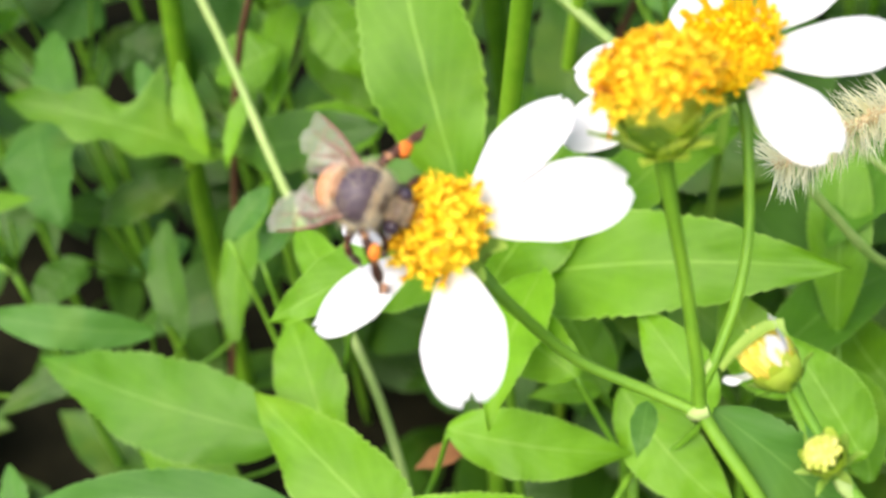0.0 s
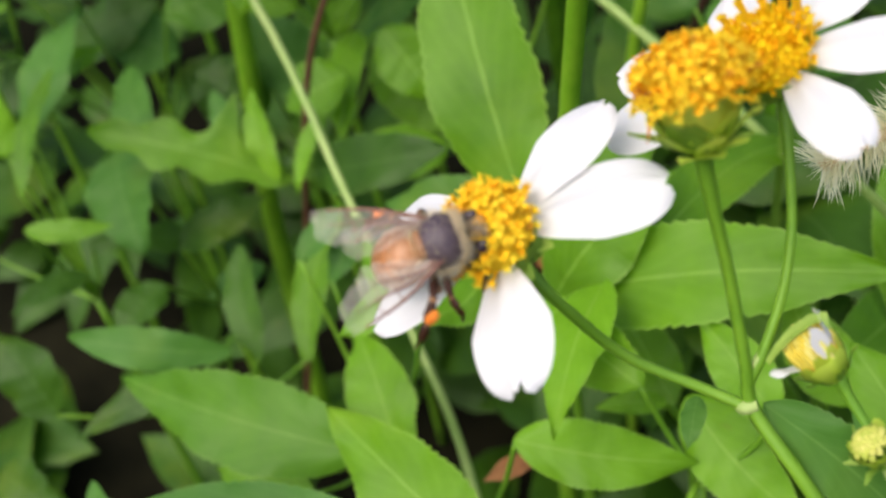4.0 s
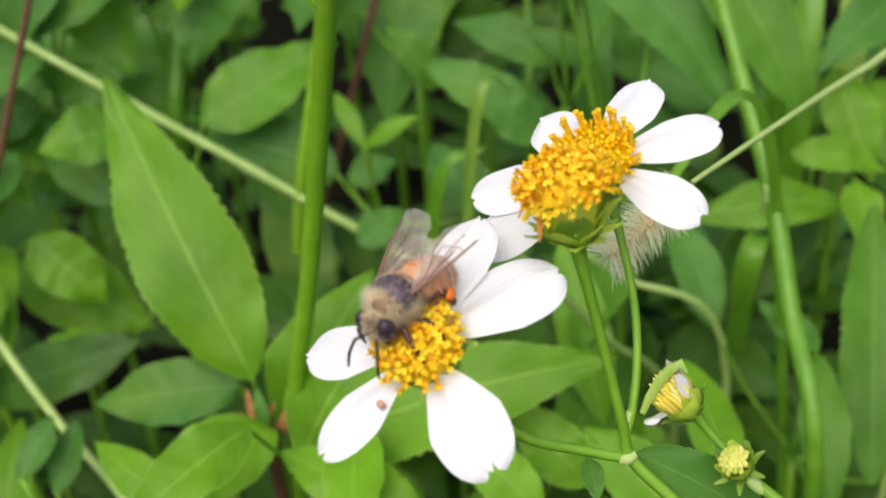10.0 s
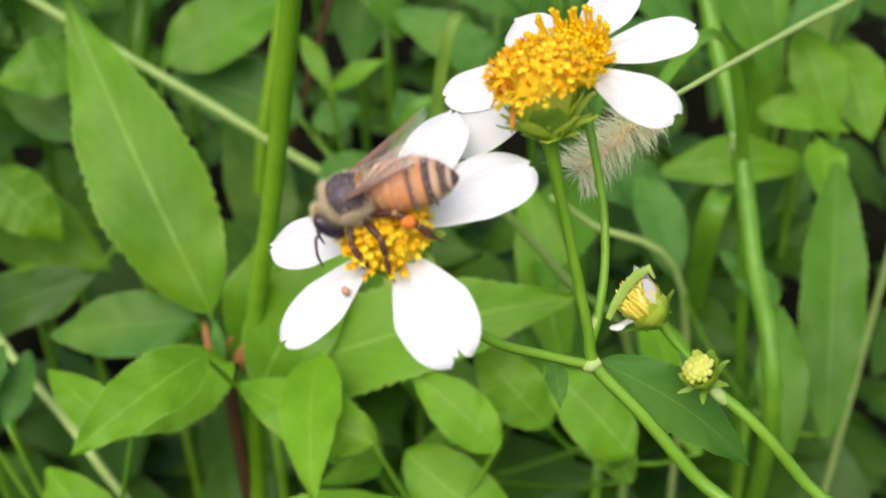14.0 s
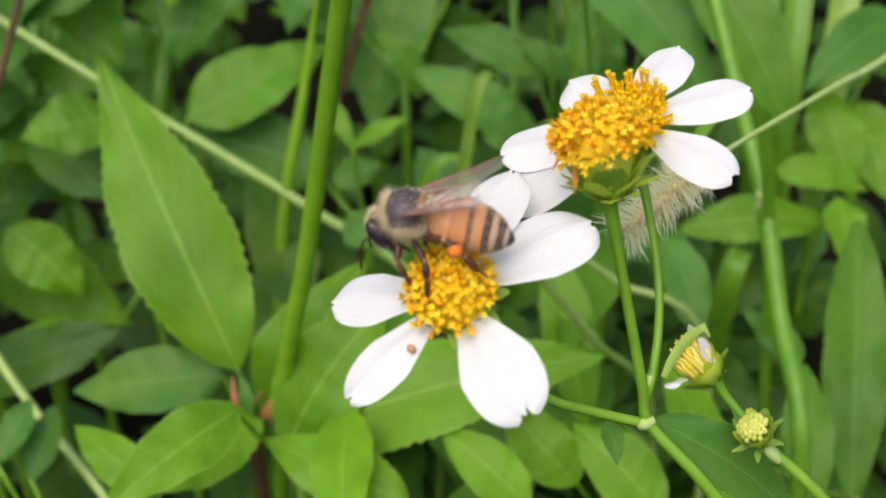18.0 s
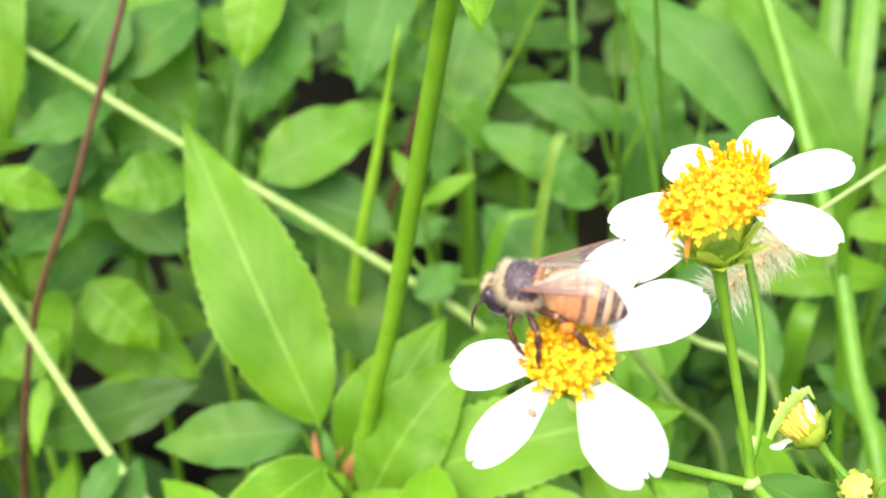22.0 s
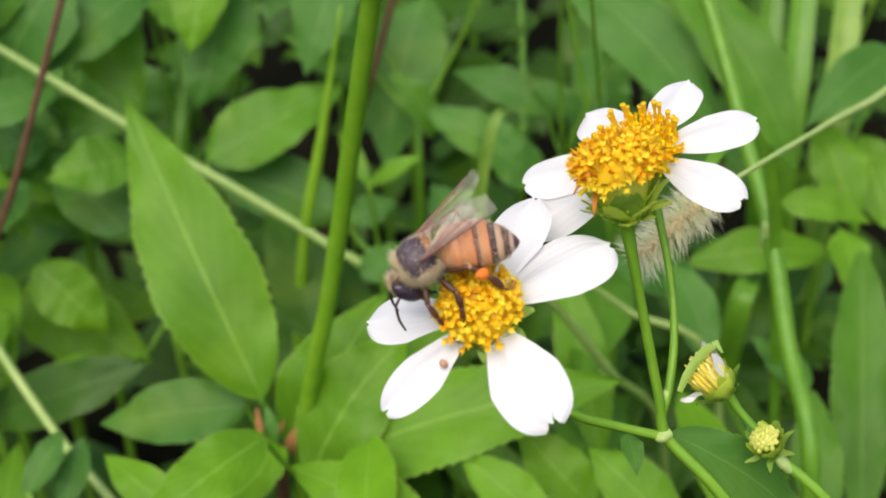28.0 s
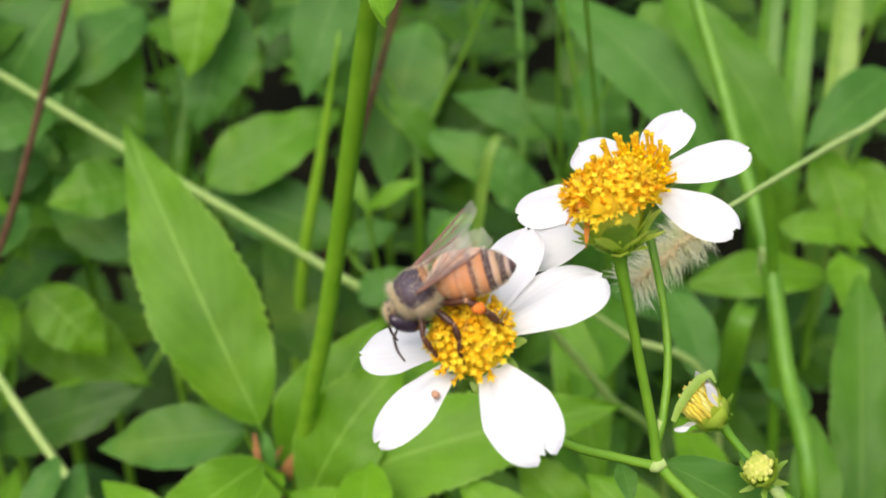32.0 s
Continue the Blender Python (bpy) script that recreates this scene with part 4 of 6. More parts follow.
def bract(turn, centre, azimuth, r0, z0, r1, z1, width, curl=0.0):
    """A narrow pointed bract of the green cup, from (r0, z0) to (r1, z1)."""
    verts, faces = [], []
    ca, sa = math.cos(radians(azimuth)), math.sin(radians(azimuth))
    for i in range(7):
        s = i / 6
        r, z = r0 + (r1 - r0) * s + curl * s * s, z0 + (z1 - z0) * s - abs(curl) * 0.4 * s * s
        w = width * max(0.12, math.sin(math.pi * (0.22 + 0.74 * s)) ** 0.7)
        for c in (-1, 0, 1):
            p = Vector((ca * r - sa * w * c, sa * r + ca * w * c, z + 0.02 * abs(c) + 0.012 * math.sin(s * 9 + azimuth)))
            verts.append(centre + turn @ p)
    for i in range(6):
        for j in range(2):
            a = i * 3 + j
            faces.append((a, a + 1, a + 4, a + 3))
    return verts, faces


def cup_mesh(turn, centre, r_top, r_bottom, depth):
    verts, faces = [], []
    sides = 16
    rows = ((0.02, r_top), (-0.3, r_top * 1.02), (-0.7, r_top * 0.8), (-0.95, r_bottom * 1.5), (-1.1, r_bottom))
    for z, r in rows:
        for k in range(sides):
            b = 2 * math.pi * k / sides
            q = r * (1 + 0.06 * math.cos(b * 8))
            verts.append(centre + turn @ Vector((q * math.cos(b), q * math.sin(b), z * depth)))
    for i in range(len(rows) - 1):
        for k in range(sides):
            a, b = i * sides + k, i * sides + (k + 1) % sides
            faces.append((a, a + sides, b + sides, b))
    return verts, faces


PLANT_AT = (5.2, 13.5, 0.0)
daisy = thing("daisy_plant", PLANT_AT, "wild daisy plant with white petals and yellow discs", "flower")


def flower_head(centre, normal, radius, height, count, size, petals, bracts, seed, mats, tall=0.0, cup=0.35, open_up=1.0, label="", under=0, cup_r=0.92, green=None):
    turn, c = axes(normal), local(PLANT_AT, centre)
    v, f = cup_mesh(turn, c, radius * cup_r, 0.07, cup)
    green = green or SEPAL
    head = part("flower_head", v, f, green, daisy, label)
    v, f = disc_mesh(turn, c, radius, height, count, size, seed, open_up, tall, under)
    part("disc", v, f, mats, head, "cushion of small yellow florets")
    for i, (az, length, width, rise, droop, notch) in enumerate(petals):
        v, f, uv = petal_mesh(turn, c, az, radius * 0.72, length, width, rise, droop, notch, seed + i)
        part("petal", v, f, PETAL, head, "white petal with notched tip", uv)
    for az, r0, z0, r1, z1, w, curl in bracts:
        part("bract", *bract(turn, c, az, r0, z0, r1, z1, w, curl), SEPAL if green is SEPAL_PALE and int(az * 7) % 5 == 0 else green, head)
    return head, turn, c


C1, N1 = (-0.36, 9.20, 29.00), (-0.297, -0.409, 0.863)
C2, N2 = (1.08, 10.20, 30.10), (-0.19, 0.20, 0.96)
C3, N3 = (1.45, 11.17, 29.81), (-0.288, -0.368, 0.884)
ring = [(a + 11 * math.sin(a), 0.30, -0.10, 0.50, -0.12, 0.075, 0.02) for a in range(0, 360, 45)]
head1, turn1, c1 = flower_head(C1, N1, 0.42, 0.41, 245, 0.058,
    [(-188, 1.36, 0.58, -0.03, 0.10, 0.10), (-138, 1.45, 0.53, 0.05, 0.06, 0.18), (-63, 1.50, 0.76, 0.02, 0.06, 0.24),
     (29, 1.54, 0.76, -0.08, 0.16, 0.16), (68, 1.54, 0.64, 0.04, 0.14, 0.22)], ring, 3, FLORET, label="open flower head with five white petals")
cup2 = [(a + 9 * math.sin(a * 2), 0.10, -0.56, 0.43 + 0.03 * math.sin(a), -0.08 + 0.05 * math.cos(a * 3), 0.155, 0.02) for a in range(0, 360, 36)]
cup2 += [(a + 11 * math.cos(a), 0.09, -0.58, 0.46 + 0.05 * math.sin(a * 2), -0.24 + 0.07 * math.cos(a * 5), 0.125, 0.07 + 0.05 * math.sin(a)) for a in range(15, 375, 40)]
cup2 += [(a + 9 * math.sin(a), 0.08, -0.59, 0.33 + 0.06 * math.sin(a * 3), -0.38 + 0.06 * math.cos(a), 0.105, 0.07) for a in range(5, 365, 51)]
head2, turn2, c2 = flower_head(C2, N2, 0.43, 0.34, 235, 0.060, [], cup2, 17, FLORET_OLD, cup=0.53, open_up=1.0, tall=0.2, under=60, cup_r=0.70, green=SEPAL_PALE, label="faded flower head that has shed its petals")
for az, r1, z1, w, curl in ((-168, 0.48, -0.10, 0.040, 0.05), (-142, 0.42, -0.34, 0.045, 0.03), (160, 0.46, -0.05, 0.04, 0.05)):
    part("wilted_petal", *bract(turn2, c2, az, 0.36, 0.0, r1, z1, w, curl), WILTED, head2, "shrivelled orange petal")
head3, turn3, c3 = flower_head(C3, N3, 0.42, 0.26, 250, 0.047,
    [(58, 1.22, 0.58, -0.04, 0.05, 0.12), (8, 1.34, 0.57, 0.03, 0.04, 0.16), (-40, 1.34, 0.54, 0.06, 0.12, 0.12), (128, 0.96, 0.60, 0.05, 0.05, 0.1),
     (-170, 1.38, 0.60, 0.22, 0.05, 0.10), (-147, 1.60, 0.64, 0.12, 0.06, 0.12)], ring, 29, FLORET_FRESH, tall=0.1, open_up=0.15, label="fresh flower head with six white petals")
for i in range(15):
    az, r = radians(15 + i * 11.5 + 4 * math.sin(i * 3)), 0.40
    base = Vector((r * math.cos(az), r * math.sin(az), 0.05))
    tip = base + Vector((0.07 * math.cos(az), 0.07 * math.sin(az), 0.27 + 0.05 * math.sin(i * 5)))
    part("stamen", *tube([c3 + turn3 @ p for p in (base, base.lerp(tip, 0.6), base.lerp(tip, 0.85), tip)], [0.022, 0.02, 0.026, 0.036], 6, 3), FLORET, head3, "upright orange stamen tube")
# pale fleck on one petal
v, f = tube([c1 + turn1 @ Vector((-0.37, -0.535, 0.075)), c1 + turn1 @ Vector((-0.42, -0.585, 0.075))], [0.025, 0.052, 0.052, 0.025], 8, 4)
part("fleck", v, f, FLECK, head1, "small brown fleck on a petal")


# ---- stems of the daisy plant ----
stalk('main_stem', PLANT_AT, [(5.2, 13.5, -0.5), (4.9, 12.6, 17.0), (4.03, 9.00, 24.34), (2.92, 9.24, 25.71), (2.28, 9.46, 26.45), (1.79, 9.71, 26.90), (1.68, 9.82, 27.35), (1.46, 9.99, 28.30), (1.31, 10.04, 28.95), (1.20, 10.09, 29.44), (1.17, 10.10, 29.60)], [0.140, 0.110, 0.090, 0.078, 0.070, 0.068, 0.058, 0.055, 0.058, 0.075, 0.110], STEM, daisy, 'ridged green stem', sides=12, n=7, ridges=0.05)
stalk('peduncle', PLANT_AT, [(1.77, 9.71, 26.90), (1.26, 9.69, 27.06), (0.61, 9.56, 27.41), (0.10, 9.35, 28.16), (-0.24, 9.33, 28.60)], [0.060, 0.056, 0.054, 0.054, 0.080], STEM, daisy, 'thin green flower stalk', sides=10, n=7, ridges=0.04)
stalk('peduncle', PLANT_AT, [(1.72, 9.78, 27.12), (1.80, 9.95, 27.42), (1.87, 10.30, 27.85), (1.85, 10.66, 28.35), (1.72, 10.98, 28.95), (1.57, 11.27, 29.46)], [0.046, 0.052, 0.048, 0.046, 0.048, 0.075], STEM, daisy, 'thin green flower stalk', sides=10, n=7, ridges=0.04)
stalk('peduncle', PLANT_AT, [(5.2, 13.6, -0.5), (5.6, 11.8, 17.5), (5.19, 8.83, 24.41), (4.12, 9.10, 25.74), (3.57, 9.30, 26.36), (3.15, 9.52, 26.66), (3.02, 9.55, 26.76)], [0.120, 0.100, 0.085, 0.072, 0.066, 0.062, 0.055], STEM, daisy, 'thin green flower stalk', sides=10, n=7, ridges=0.04)
stalk('peduncle', PLANT_AT, [(3.04, 9.55, 26.74), (2.80, 9.76, 26.98), (2.61, 9.88, 27.17), (2.48, 9.96, 27.34)], [0.055, 0.050, 0.050, 0.065], STEM, daisy, sides=10, n=6, ridges=0.04)
stalk('node', PLANT_AT, [(1.66, 9.69, 26.90), (1.73, 9.68, 26.93), (1.82, 9.73, 26.95)], [0.052, 0.074, 0.064], NODE, daisy, 'pale swollen joint')
stalk('node', PLANT_AT, [(1.74, 9.86, 27.28), (1.78, 9.92, 27.37), (1.81, 9.98, 27.45)], [0.040, 0.056, 0.044], NODE, daisy, 'pale swollen joint')
stalk('node', PLANT_AT, [(3.20, 9.48, 26.60), (3.11, 9.51, 26.68), (3.04, 9.55, 26.74)], [0.058, 0.074, 0.060], NODE, daisy, 'pale swollen joint')
leaf(daisy, PLANT_AT, (1.85, 9.86, 26.83), (3.69, 9.62, 25.44), 0.75, 0, 'o', 'b', 0.06, 'leaf', 'dark bluish toothed leaf')
leaf(daisy, PLANT_AT, (1.30, 9.56, 27.08), (1.36, 9.02, 26.95), 0.26, 0, 'o', 'b', 0.06, 'bract_leaf', 'small bluish leaflet', teeth=3)
leaf(daisy, PLANT_AT, (3.00, 9.62, 26.74), (2.62, 9.86, 27.12), 0.17, 20, 'o', 'b', 0.10, 'bract_leaf', 'small bluish leaflet', teeth=3)
BUD_AT, BUD_AXIS = (2.46, 9.97, 27.34), Vector((-0.40, 0.02, 0.46))
BUD2_AT, BUD2_AXIS = (2.98, 9.60, 26.80), Vector((-0.160, -0.053, 0.270))


def closed_floret(base, tip, r):
    """A closed floret: a slim pointed tube."""
    return tube([base, base.lerp(tip, 0.45), base.lerp(tip, 0.8), tip], [r * 0.8, r * 1.1, r, r * 0.3], 6, 3)


def ribbon(points, widths, face):
    """A narrow folded strip along a line of points; widths are half widths."""
    verts, faces = [], []
    for i, p in enumerate(points):
        d = (points[min(i + 1, len(points) - 1)] - points[max(i - 1, 0)]).normalized()
        side = d.cross(face).normalized()
        up = side.cross(d)
        for c in (-1, -0.5, 0, 0.5, 1):
            verts.append(p + side * (c * widths[i]) + up * (abs(c) * widths[i] * 0.3))
    for i in range(len(points) - 1):
        for j in range(4):
            a = i * 5 + j
            faces.append((a, a + 1, a + 6, a + 5))
    return verts, faces


def build_bud():
    """A half-open bud: green cup, upright yellow florets, a few short white petals and one bract bent over it."""
    rnd = random.Random(33)
    turn = axes(BUD_AXIS)
    c = local(PLANT_AT, BUD_AT) + BUD_AXIS.normalized() * 0.26
    head = part("bud", *cup_mesh(turn, c, 0.225, 0.075, 0.27), SEPAL_PALE, daisy, "half-open bud with yellow florets and short white petals")
    meshes = []
    for i in range(64):
        q, th = math.sqrt((i + 0.5) / 64), i * 2.39996
        b = Vector((0.20 * q * math.cos(th), 0.20 * q * math.sin(th), -0.04))
        t = Vector((0.225 * q * math.cos(th), 0.225 * q * math.sin(th), 0.33 - 0.07 * q * q + rnd.uniform(-0.05, 0.03)))
        meshes.append(closed_floret(c + turn @ b, c + turn @ t, 0.027))
    part("disc", *join(*meshes), FLORET_BUD, head, "packed upright yellow florets")
    for i, (az, length, rise, w) in enumerate(((-150, 0.45, 0.14, 0.17), (10, 0.27, 0.40, 0.20), (-32, 0.26, 0.37, 0.18), (50, 0.25, 0.36, 0.18))):
        v, f, uv = petal_mesh(turn, c, az, 0.20, length, w, rise, 0.0, 0.1, 40 + i)
        part("petal", v, f, PETAL, head, "short white petal", uv)
    for k, az in enumerate(range(0, 360, 36)):
        part("bract", *bract(turn, c, az + 10, 0.12, -0.26, 0.255, 0.10 + 0.05 * math.sin(k * 2.4), 0.085, 0.0), SEPAL_PALE, head)
    for k, az in enumerate(range(15, 375, 60)):
        part("bract", *bract(turn, c, az, 0.12, -0.28, 0.29, -0.08 + 0.04 * math.sin(k * 1.9), 0.055, 0.05), SEPAL, head)
    bent = [local(PLANT_AT, p) for p in ((1.89, 9.77, 27.51), (1.96, 9.85, 27.65), (2.06, 9.93, 27.79), (2.19, 10.01, 27.92), (2.3, 10.03, 27.99), (2.36, 9.97, 27.91))]
    part("bract", *ribbon(bent, (0.035, 0.055, 0.065, 0.062, 0.048, 0.012), Vector((-0.55, -0.35, 0.75))), SEPAL, head, "green bract bent over the bud")
    turn = axes(BUD2_AXIS)
    c = local(PLANT_AT, BUD2_AT) + BUD2_AXIS.normalized() * 0.18
    head = part("bud", *cup_mesh(turn, c, 0.17, 0.065, 0.20), SEPAL_PALE, daisy, "small closed green bud")
    meshes = []
    for i in range(46):
        q, th = math.sqrt((i + 0.5) / 46), i * 2.39996
        n = Vector((0.165 * q * math.cos(th), 0.165 * q * math.sin(th), 0.14 * math.sqrt(1 - 0.95 * q * q)))
        meshes.append(ball(c + turn @ n, (0.034, 0.034, 0.040), 5, 7))
    part("disc", *join(*meshes), FLORET_PALE, head, "tight pale green florets")
    for k, az in enumerate(range(0, 360, 45)):
        part("bract", *bract(turn, c, az, 0.09, -0.19, 0.225 + 0.03 * math.sin(az), 0.06 + 0.03 * math.cos(k * 2.1), 0.095, 0.02), SEPAL if k % 2 else SEPAL_PALE, head)
    for az in (200, 260, 320, 20):
        part("bract", *bract(turn, c, az, 0.08, -0.20, 0.26, -0.10, 0.045, 0.07), SEPAL, head)


build_bud()


# ---- grasses and upright stems ----
def grass_stem(name, label, category, group, foot, points, radii, mat, joint=None, ridges=0.0, wob=0.0):
    ob = thing(name, foot, label, category, group)
    first = Vector(points[0])
    start = [(foot[0], foot[1], -0.6), (foot[0] * 0.4 + first.x * 0.6, foot[1] * 0.4 + first.y * 0.6, first.z * 0.55)]
    stalk("stalk", foot, [*start, *points], [radii[0], *radii], mat, ob, sides=10, n=6, ridges=ridges, wob=wob)
    if joint:
        j = Vector(joint)
        stalk("joint", foot, [j - Vector((-0.02, 0.0, 0.30)), j - Vector((0, 0, 0.05)), j + Vector((-0.03, 0.0, 0.25))], [0.185, 0.205, 0.180], NODE, ob, "pale swollen joint")
    return ob


def grass_blade(label, foot, base, tip, width, mat):
    """A long blade that rises from its foot and arches to the tip, folded along the middle."""
    ob = thing("grass_blade", foot, label, "grass", "grass blades")
    line = spline([local(foot, (foot[0], foot[1], -0.5)), local(foot, base), local(foot, tip)], 14)
    verts, faces, uvs = [], [], []
    for i, p in enumerate(line):
        s = i / (len(line) - 1)
        d = (line[min(i + 1, len(line) - 1)] - line[max(i - 1, 0)]).normalized()
        side = d.cross(FACE).normalized()
        up = side.cross(d)
        w = width / 2 * min(1.0, 0.45 + s) * (1 - max(0, (s - 0.55) / 0.45) ** 2 * 0.97)
        for c in (-1, -0.5, 0, 0.5, 1):
            verts.append(p + side * (c * w) + up * (abs(c) * w * 0.35))
            uvs.append((0.5 + c / 2, s))
    for i in range(len(line) - 1):
        for j in range(4):
            a = i * 5 + j
            faces.append((a, a + 1, a + 6, a + 5))
    part("blade", verts, faces, mat, ob, "", uvs)
    return ob


def build_foxtail(foot, stem, spike):
    """A bristly grass head on a thin stalk."""
    rnd = random.Random(21)
    ob = thing("foxtail_grass", foot, "bristly pale foxtail grass head on a thin green stalk", "grass")
    stalk("stalk", foot, [(foot[0], foot[1], -0.5), *stem], [0.10, 0.09, 0.075, 0.05, 0.035], STEM_PALE, ob, n=8)
    line = spline([local(foot, p) for p in spike], 12)
    core = tube([local(foot, p) for p in spike], [0.035, 0.06, 0.055, 0.03], 9, 10, 0.0, 0.2, 3)
    grains, verts, faces = [core], [], []
    for k in range(980):
        i = rnd.randrange(len(line) - 1)
        p = line[i].lerp(line[i + 1], rnd.random())
        d = (line[i + 1] - line[i]).normalized()
        a = rnd.uniform(0, 2 * math.pi)
        x = d.orthogonal().normalized()
        out = x * math.cos(a) + d.cross(x) * math.sin(a)
        if k < 170:
            grains.append(ball(p + out * 0.065, (0.022, 0.022, 0.034), 4, 6))
        b = p + out * 0.05
        tip = b + (out * rnd.uniform(0.8, 1.1) + d * rnd.uniform(0.1, 0.75) + Vector((0, 0, -0.06))).normalized() * rnd.uniform(0.22, 0.50)
        sag = b.lerp(tip, 0.55) + out * 0.03
        w = (d * rnd.uniform(-1, 1) + d.cross(out) * rnd.uniform(-1, 1)).normalized() * 0.0085
        o = len(verts)
        verts += [b + w, b - w, sag + w * 0.8, sag - w * 0.8, tip]
        faces += [(o, o + 1, o + 3, o + 2), (o + 2, o + 3, o + 4)]
    spike_ob = part("spike", *join(*grains), SPIKE, ob, "cream seed spike")
    tagged(part("bristles", verts, faces, BRISTLE, spike_ob, "fine pale bristles"), kind="stuff")


def build_seed_head():
    """A spent head: dark seeds in the middle, dry pale florets round them."""
    rnd = random.Random(8)
    c = local(TALL_AT, SEED_AT)
    head = part("seed_head", *ball(c, (0.26, 0.26, 0.25), 9, 14), SEED_DARK, tall, "spent seed head with dry pale florets")
    meshes, dark = [], []
    for k in range(170):
        n = Vector((rnd.gauss(0, 1), rnd.gauss(0, 1), rnd.gauss(0, 1))).normalized()
        core = n.dot(Vector((0.45, -0.7, -0.1)).normalized()) > 0.86
        a = c + n * 0.22
        b = c + (n + Vector((rnd.uniform(-0.3, 0.3), rnd.uniform(-0.3, 0.3), rnd.uniform(-0.3, 0.3)))).normalized() * (0.33 if core else rnd.uniform(0.45, 0.64))
        (dark if core else meshes).append(tube([a, a.lerp(b, 0.6), b], [0.015, 0.034, 0.016], 5, 2))
    tagged(part("florets", *join(*meshes), SPENT, head, "dry pale yellow florets"), kind="stuff")
    part("seeds", *join(*dark), SEED_DARK, head, "dark brown seeds")



def build_second_head(centre):
    """A daisy head on the leaning stalk, facing up and a little back."""
    turn, c = axes((0.15, 0.35, 0.92)), local(SECOND_AT, centre)
    head = part("flower_head", *cup_mesh(turn, c, 0.42, 0.09, 0.34), SEPAL, second, "open flower head with white petals")
    part("disc", *disc_mesh(turn, c, 0.45, 0.30, 200, 0.055, 51, 0.8), FLORET, head, "cushion of small yellow florets")
    for i, az in enumerate((-100, -165, 120, 60, 5)):
        v, f, uv = petal_mesh(turn, c, az, 0.32, 1.75, 0.80, 0.0, 1.35 if az == -100 else 0.15, 0.15, 60 + i)
        part("petal", v, f, PETAL, head, "white petal with notched tip", uv)
    for az in range(0, 360, 45):
        part("bract", *bract(turn, c, az, 0.3, -0.10, 0.5, -0.12, 0.075, 0.02), SEPAL, head)


grass_stem('leaning_grass', 'thin pale green grass stalk leaning across the leaves', 'grass', 'leaning grass stalks', (2.60, 25.00, 0.0), [(1.50, 24.40, 12.50), (-0.80, 23.70, 18.30), (-4.07, 24.31, 20.67), (-7.53, 25.55, 22.30), (-10.88, 26.42, 24.14), (-16.48, 28.07, 27.06)], [0.130, 0.120, 0.115, 0.120, 0.115, 0.100, 0.070], STEM_PALE)
SECOND_AT = (-3.5, 13.5, 0.0)
second = thing("daisy_plant", SECOND_AT, "second wild daisy on a long pale leaning stalk", "flower")
stalk("stalk", SECOND_AT, [(-3.5, 13.5, -0.5), (-5.00, 15.33, 14.05), (-7.29, 17.52, 17.20), (-9.49, 19.43, 18.73), (-12.44, 21.70, 22.15), (-15.49, 21.90, 27.51), (-15.32, 19.73, 30.92), (-15.49, 18.45, 32.25)], [.13, .11, .10, .10, .10, .10, .085, .08], STEM_PALE, second, "thin pale green flower stalk", n=7)
build_second_head((-15.24, 17.62, 32.38))
grass_stem('leaning_grass', 'slender yellow-green grass stalk', 'grass', 'leaning grass stalks', (-27.00, 2.50, 0.0), [(-20.70, 10.40, 20.20), (-16.68, 16.48, 25.25), (-12.64, 22.60, 30.31), (-9.60, 27.50, 34.00)], [0.090, 0.085, 0.080, 0.060], STEM_PALE)
grass_stem('leaning_grass', 'slender green grass stalk', 'grass', 'leaning grass stalks', (5.20, 22.00, 0.0), [(4.22, 20.89, 17.14), (2.58, 19.42, 20.35), (1.12, 18.25, 23.00), (0.02, 17.74, 24.61)], [0.100, 0.090, 0.080, 0.050], STEM_PALE)
grass_stem('leaning_grass', 'slender green grass stalk', 'grass', 'leaning grass stalks', (6.80, 22.00, 0.0), [(5.16, 20.54, 19.29), (2.99, 20.00, 21.45), (2.09, 19.67, 22.36)], [0.090, 0.080, 0.050], STEM_PALE)
grass_stem('upright_grass', 'upright bright green grass stem', 'grass', 'upright stems', (-5.40, 25.60, 0.0), [(-4.86, 24.59, 15.15), (-4.47, 24.50, 19.93), (-3.77, 24.37, 23.41), (-3.14, 24.20, 26.63)], [0.165, 0.165, 0.140, 0.025], STEM_BRIGHT, ridges=0.06)
grass_stem('dry_weed', 'thin dry reddish-brown stem', 'stem', 'dry stems', (-16.20, 20.50, 0.0), [(-11.99, 22.13, 19.29), (-10.45, 22.92, 23.28), (-9.12, 24.09, 26.96), (-8.60, 24.65, 28.39)], [0.100, 0.085, 0.080, 0.075, 0.060], STEM_BROWN, wob=0.08)
grass_stem('dry_weed', 'thin dry reddish-brown stem', 'stem', 'dry stems', (-6.00, 31.60, 0.0), [(-5.60, 31.50, 12.50), (-4.94, 29.16, 16.02), (-2.35, 30.92, 24.35), (-1.50, 30.77, 27.50)], [0.120, 0.110, 0.100, 0.080], STEM_BROWN, wob=0.08)
grass_stem('upright_grass', 'upright bright green grass stem', 'grass', 'upright stems', (-16.60, 24.20, 0.0), [(-15.84, 24.00, 13.00), (-15.19, 24.00, 18.00), (-14.54, 24.00, 23.00), (-13.76, 24.00, 29.00)], [0.300, 0.290, 0.270, 0.200], STEM_BRIGHT, ridges=0.05)
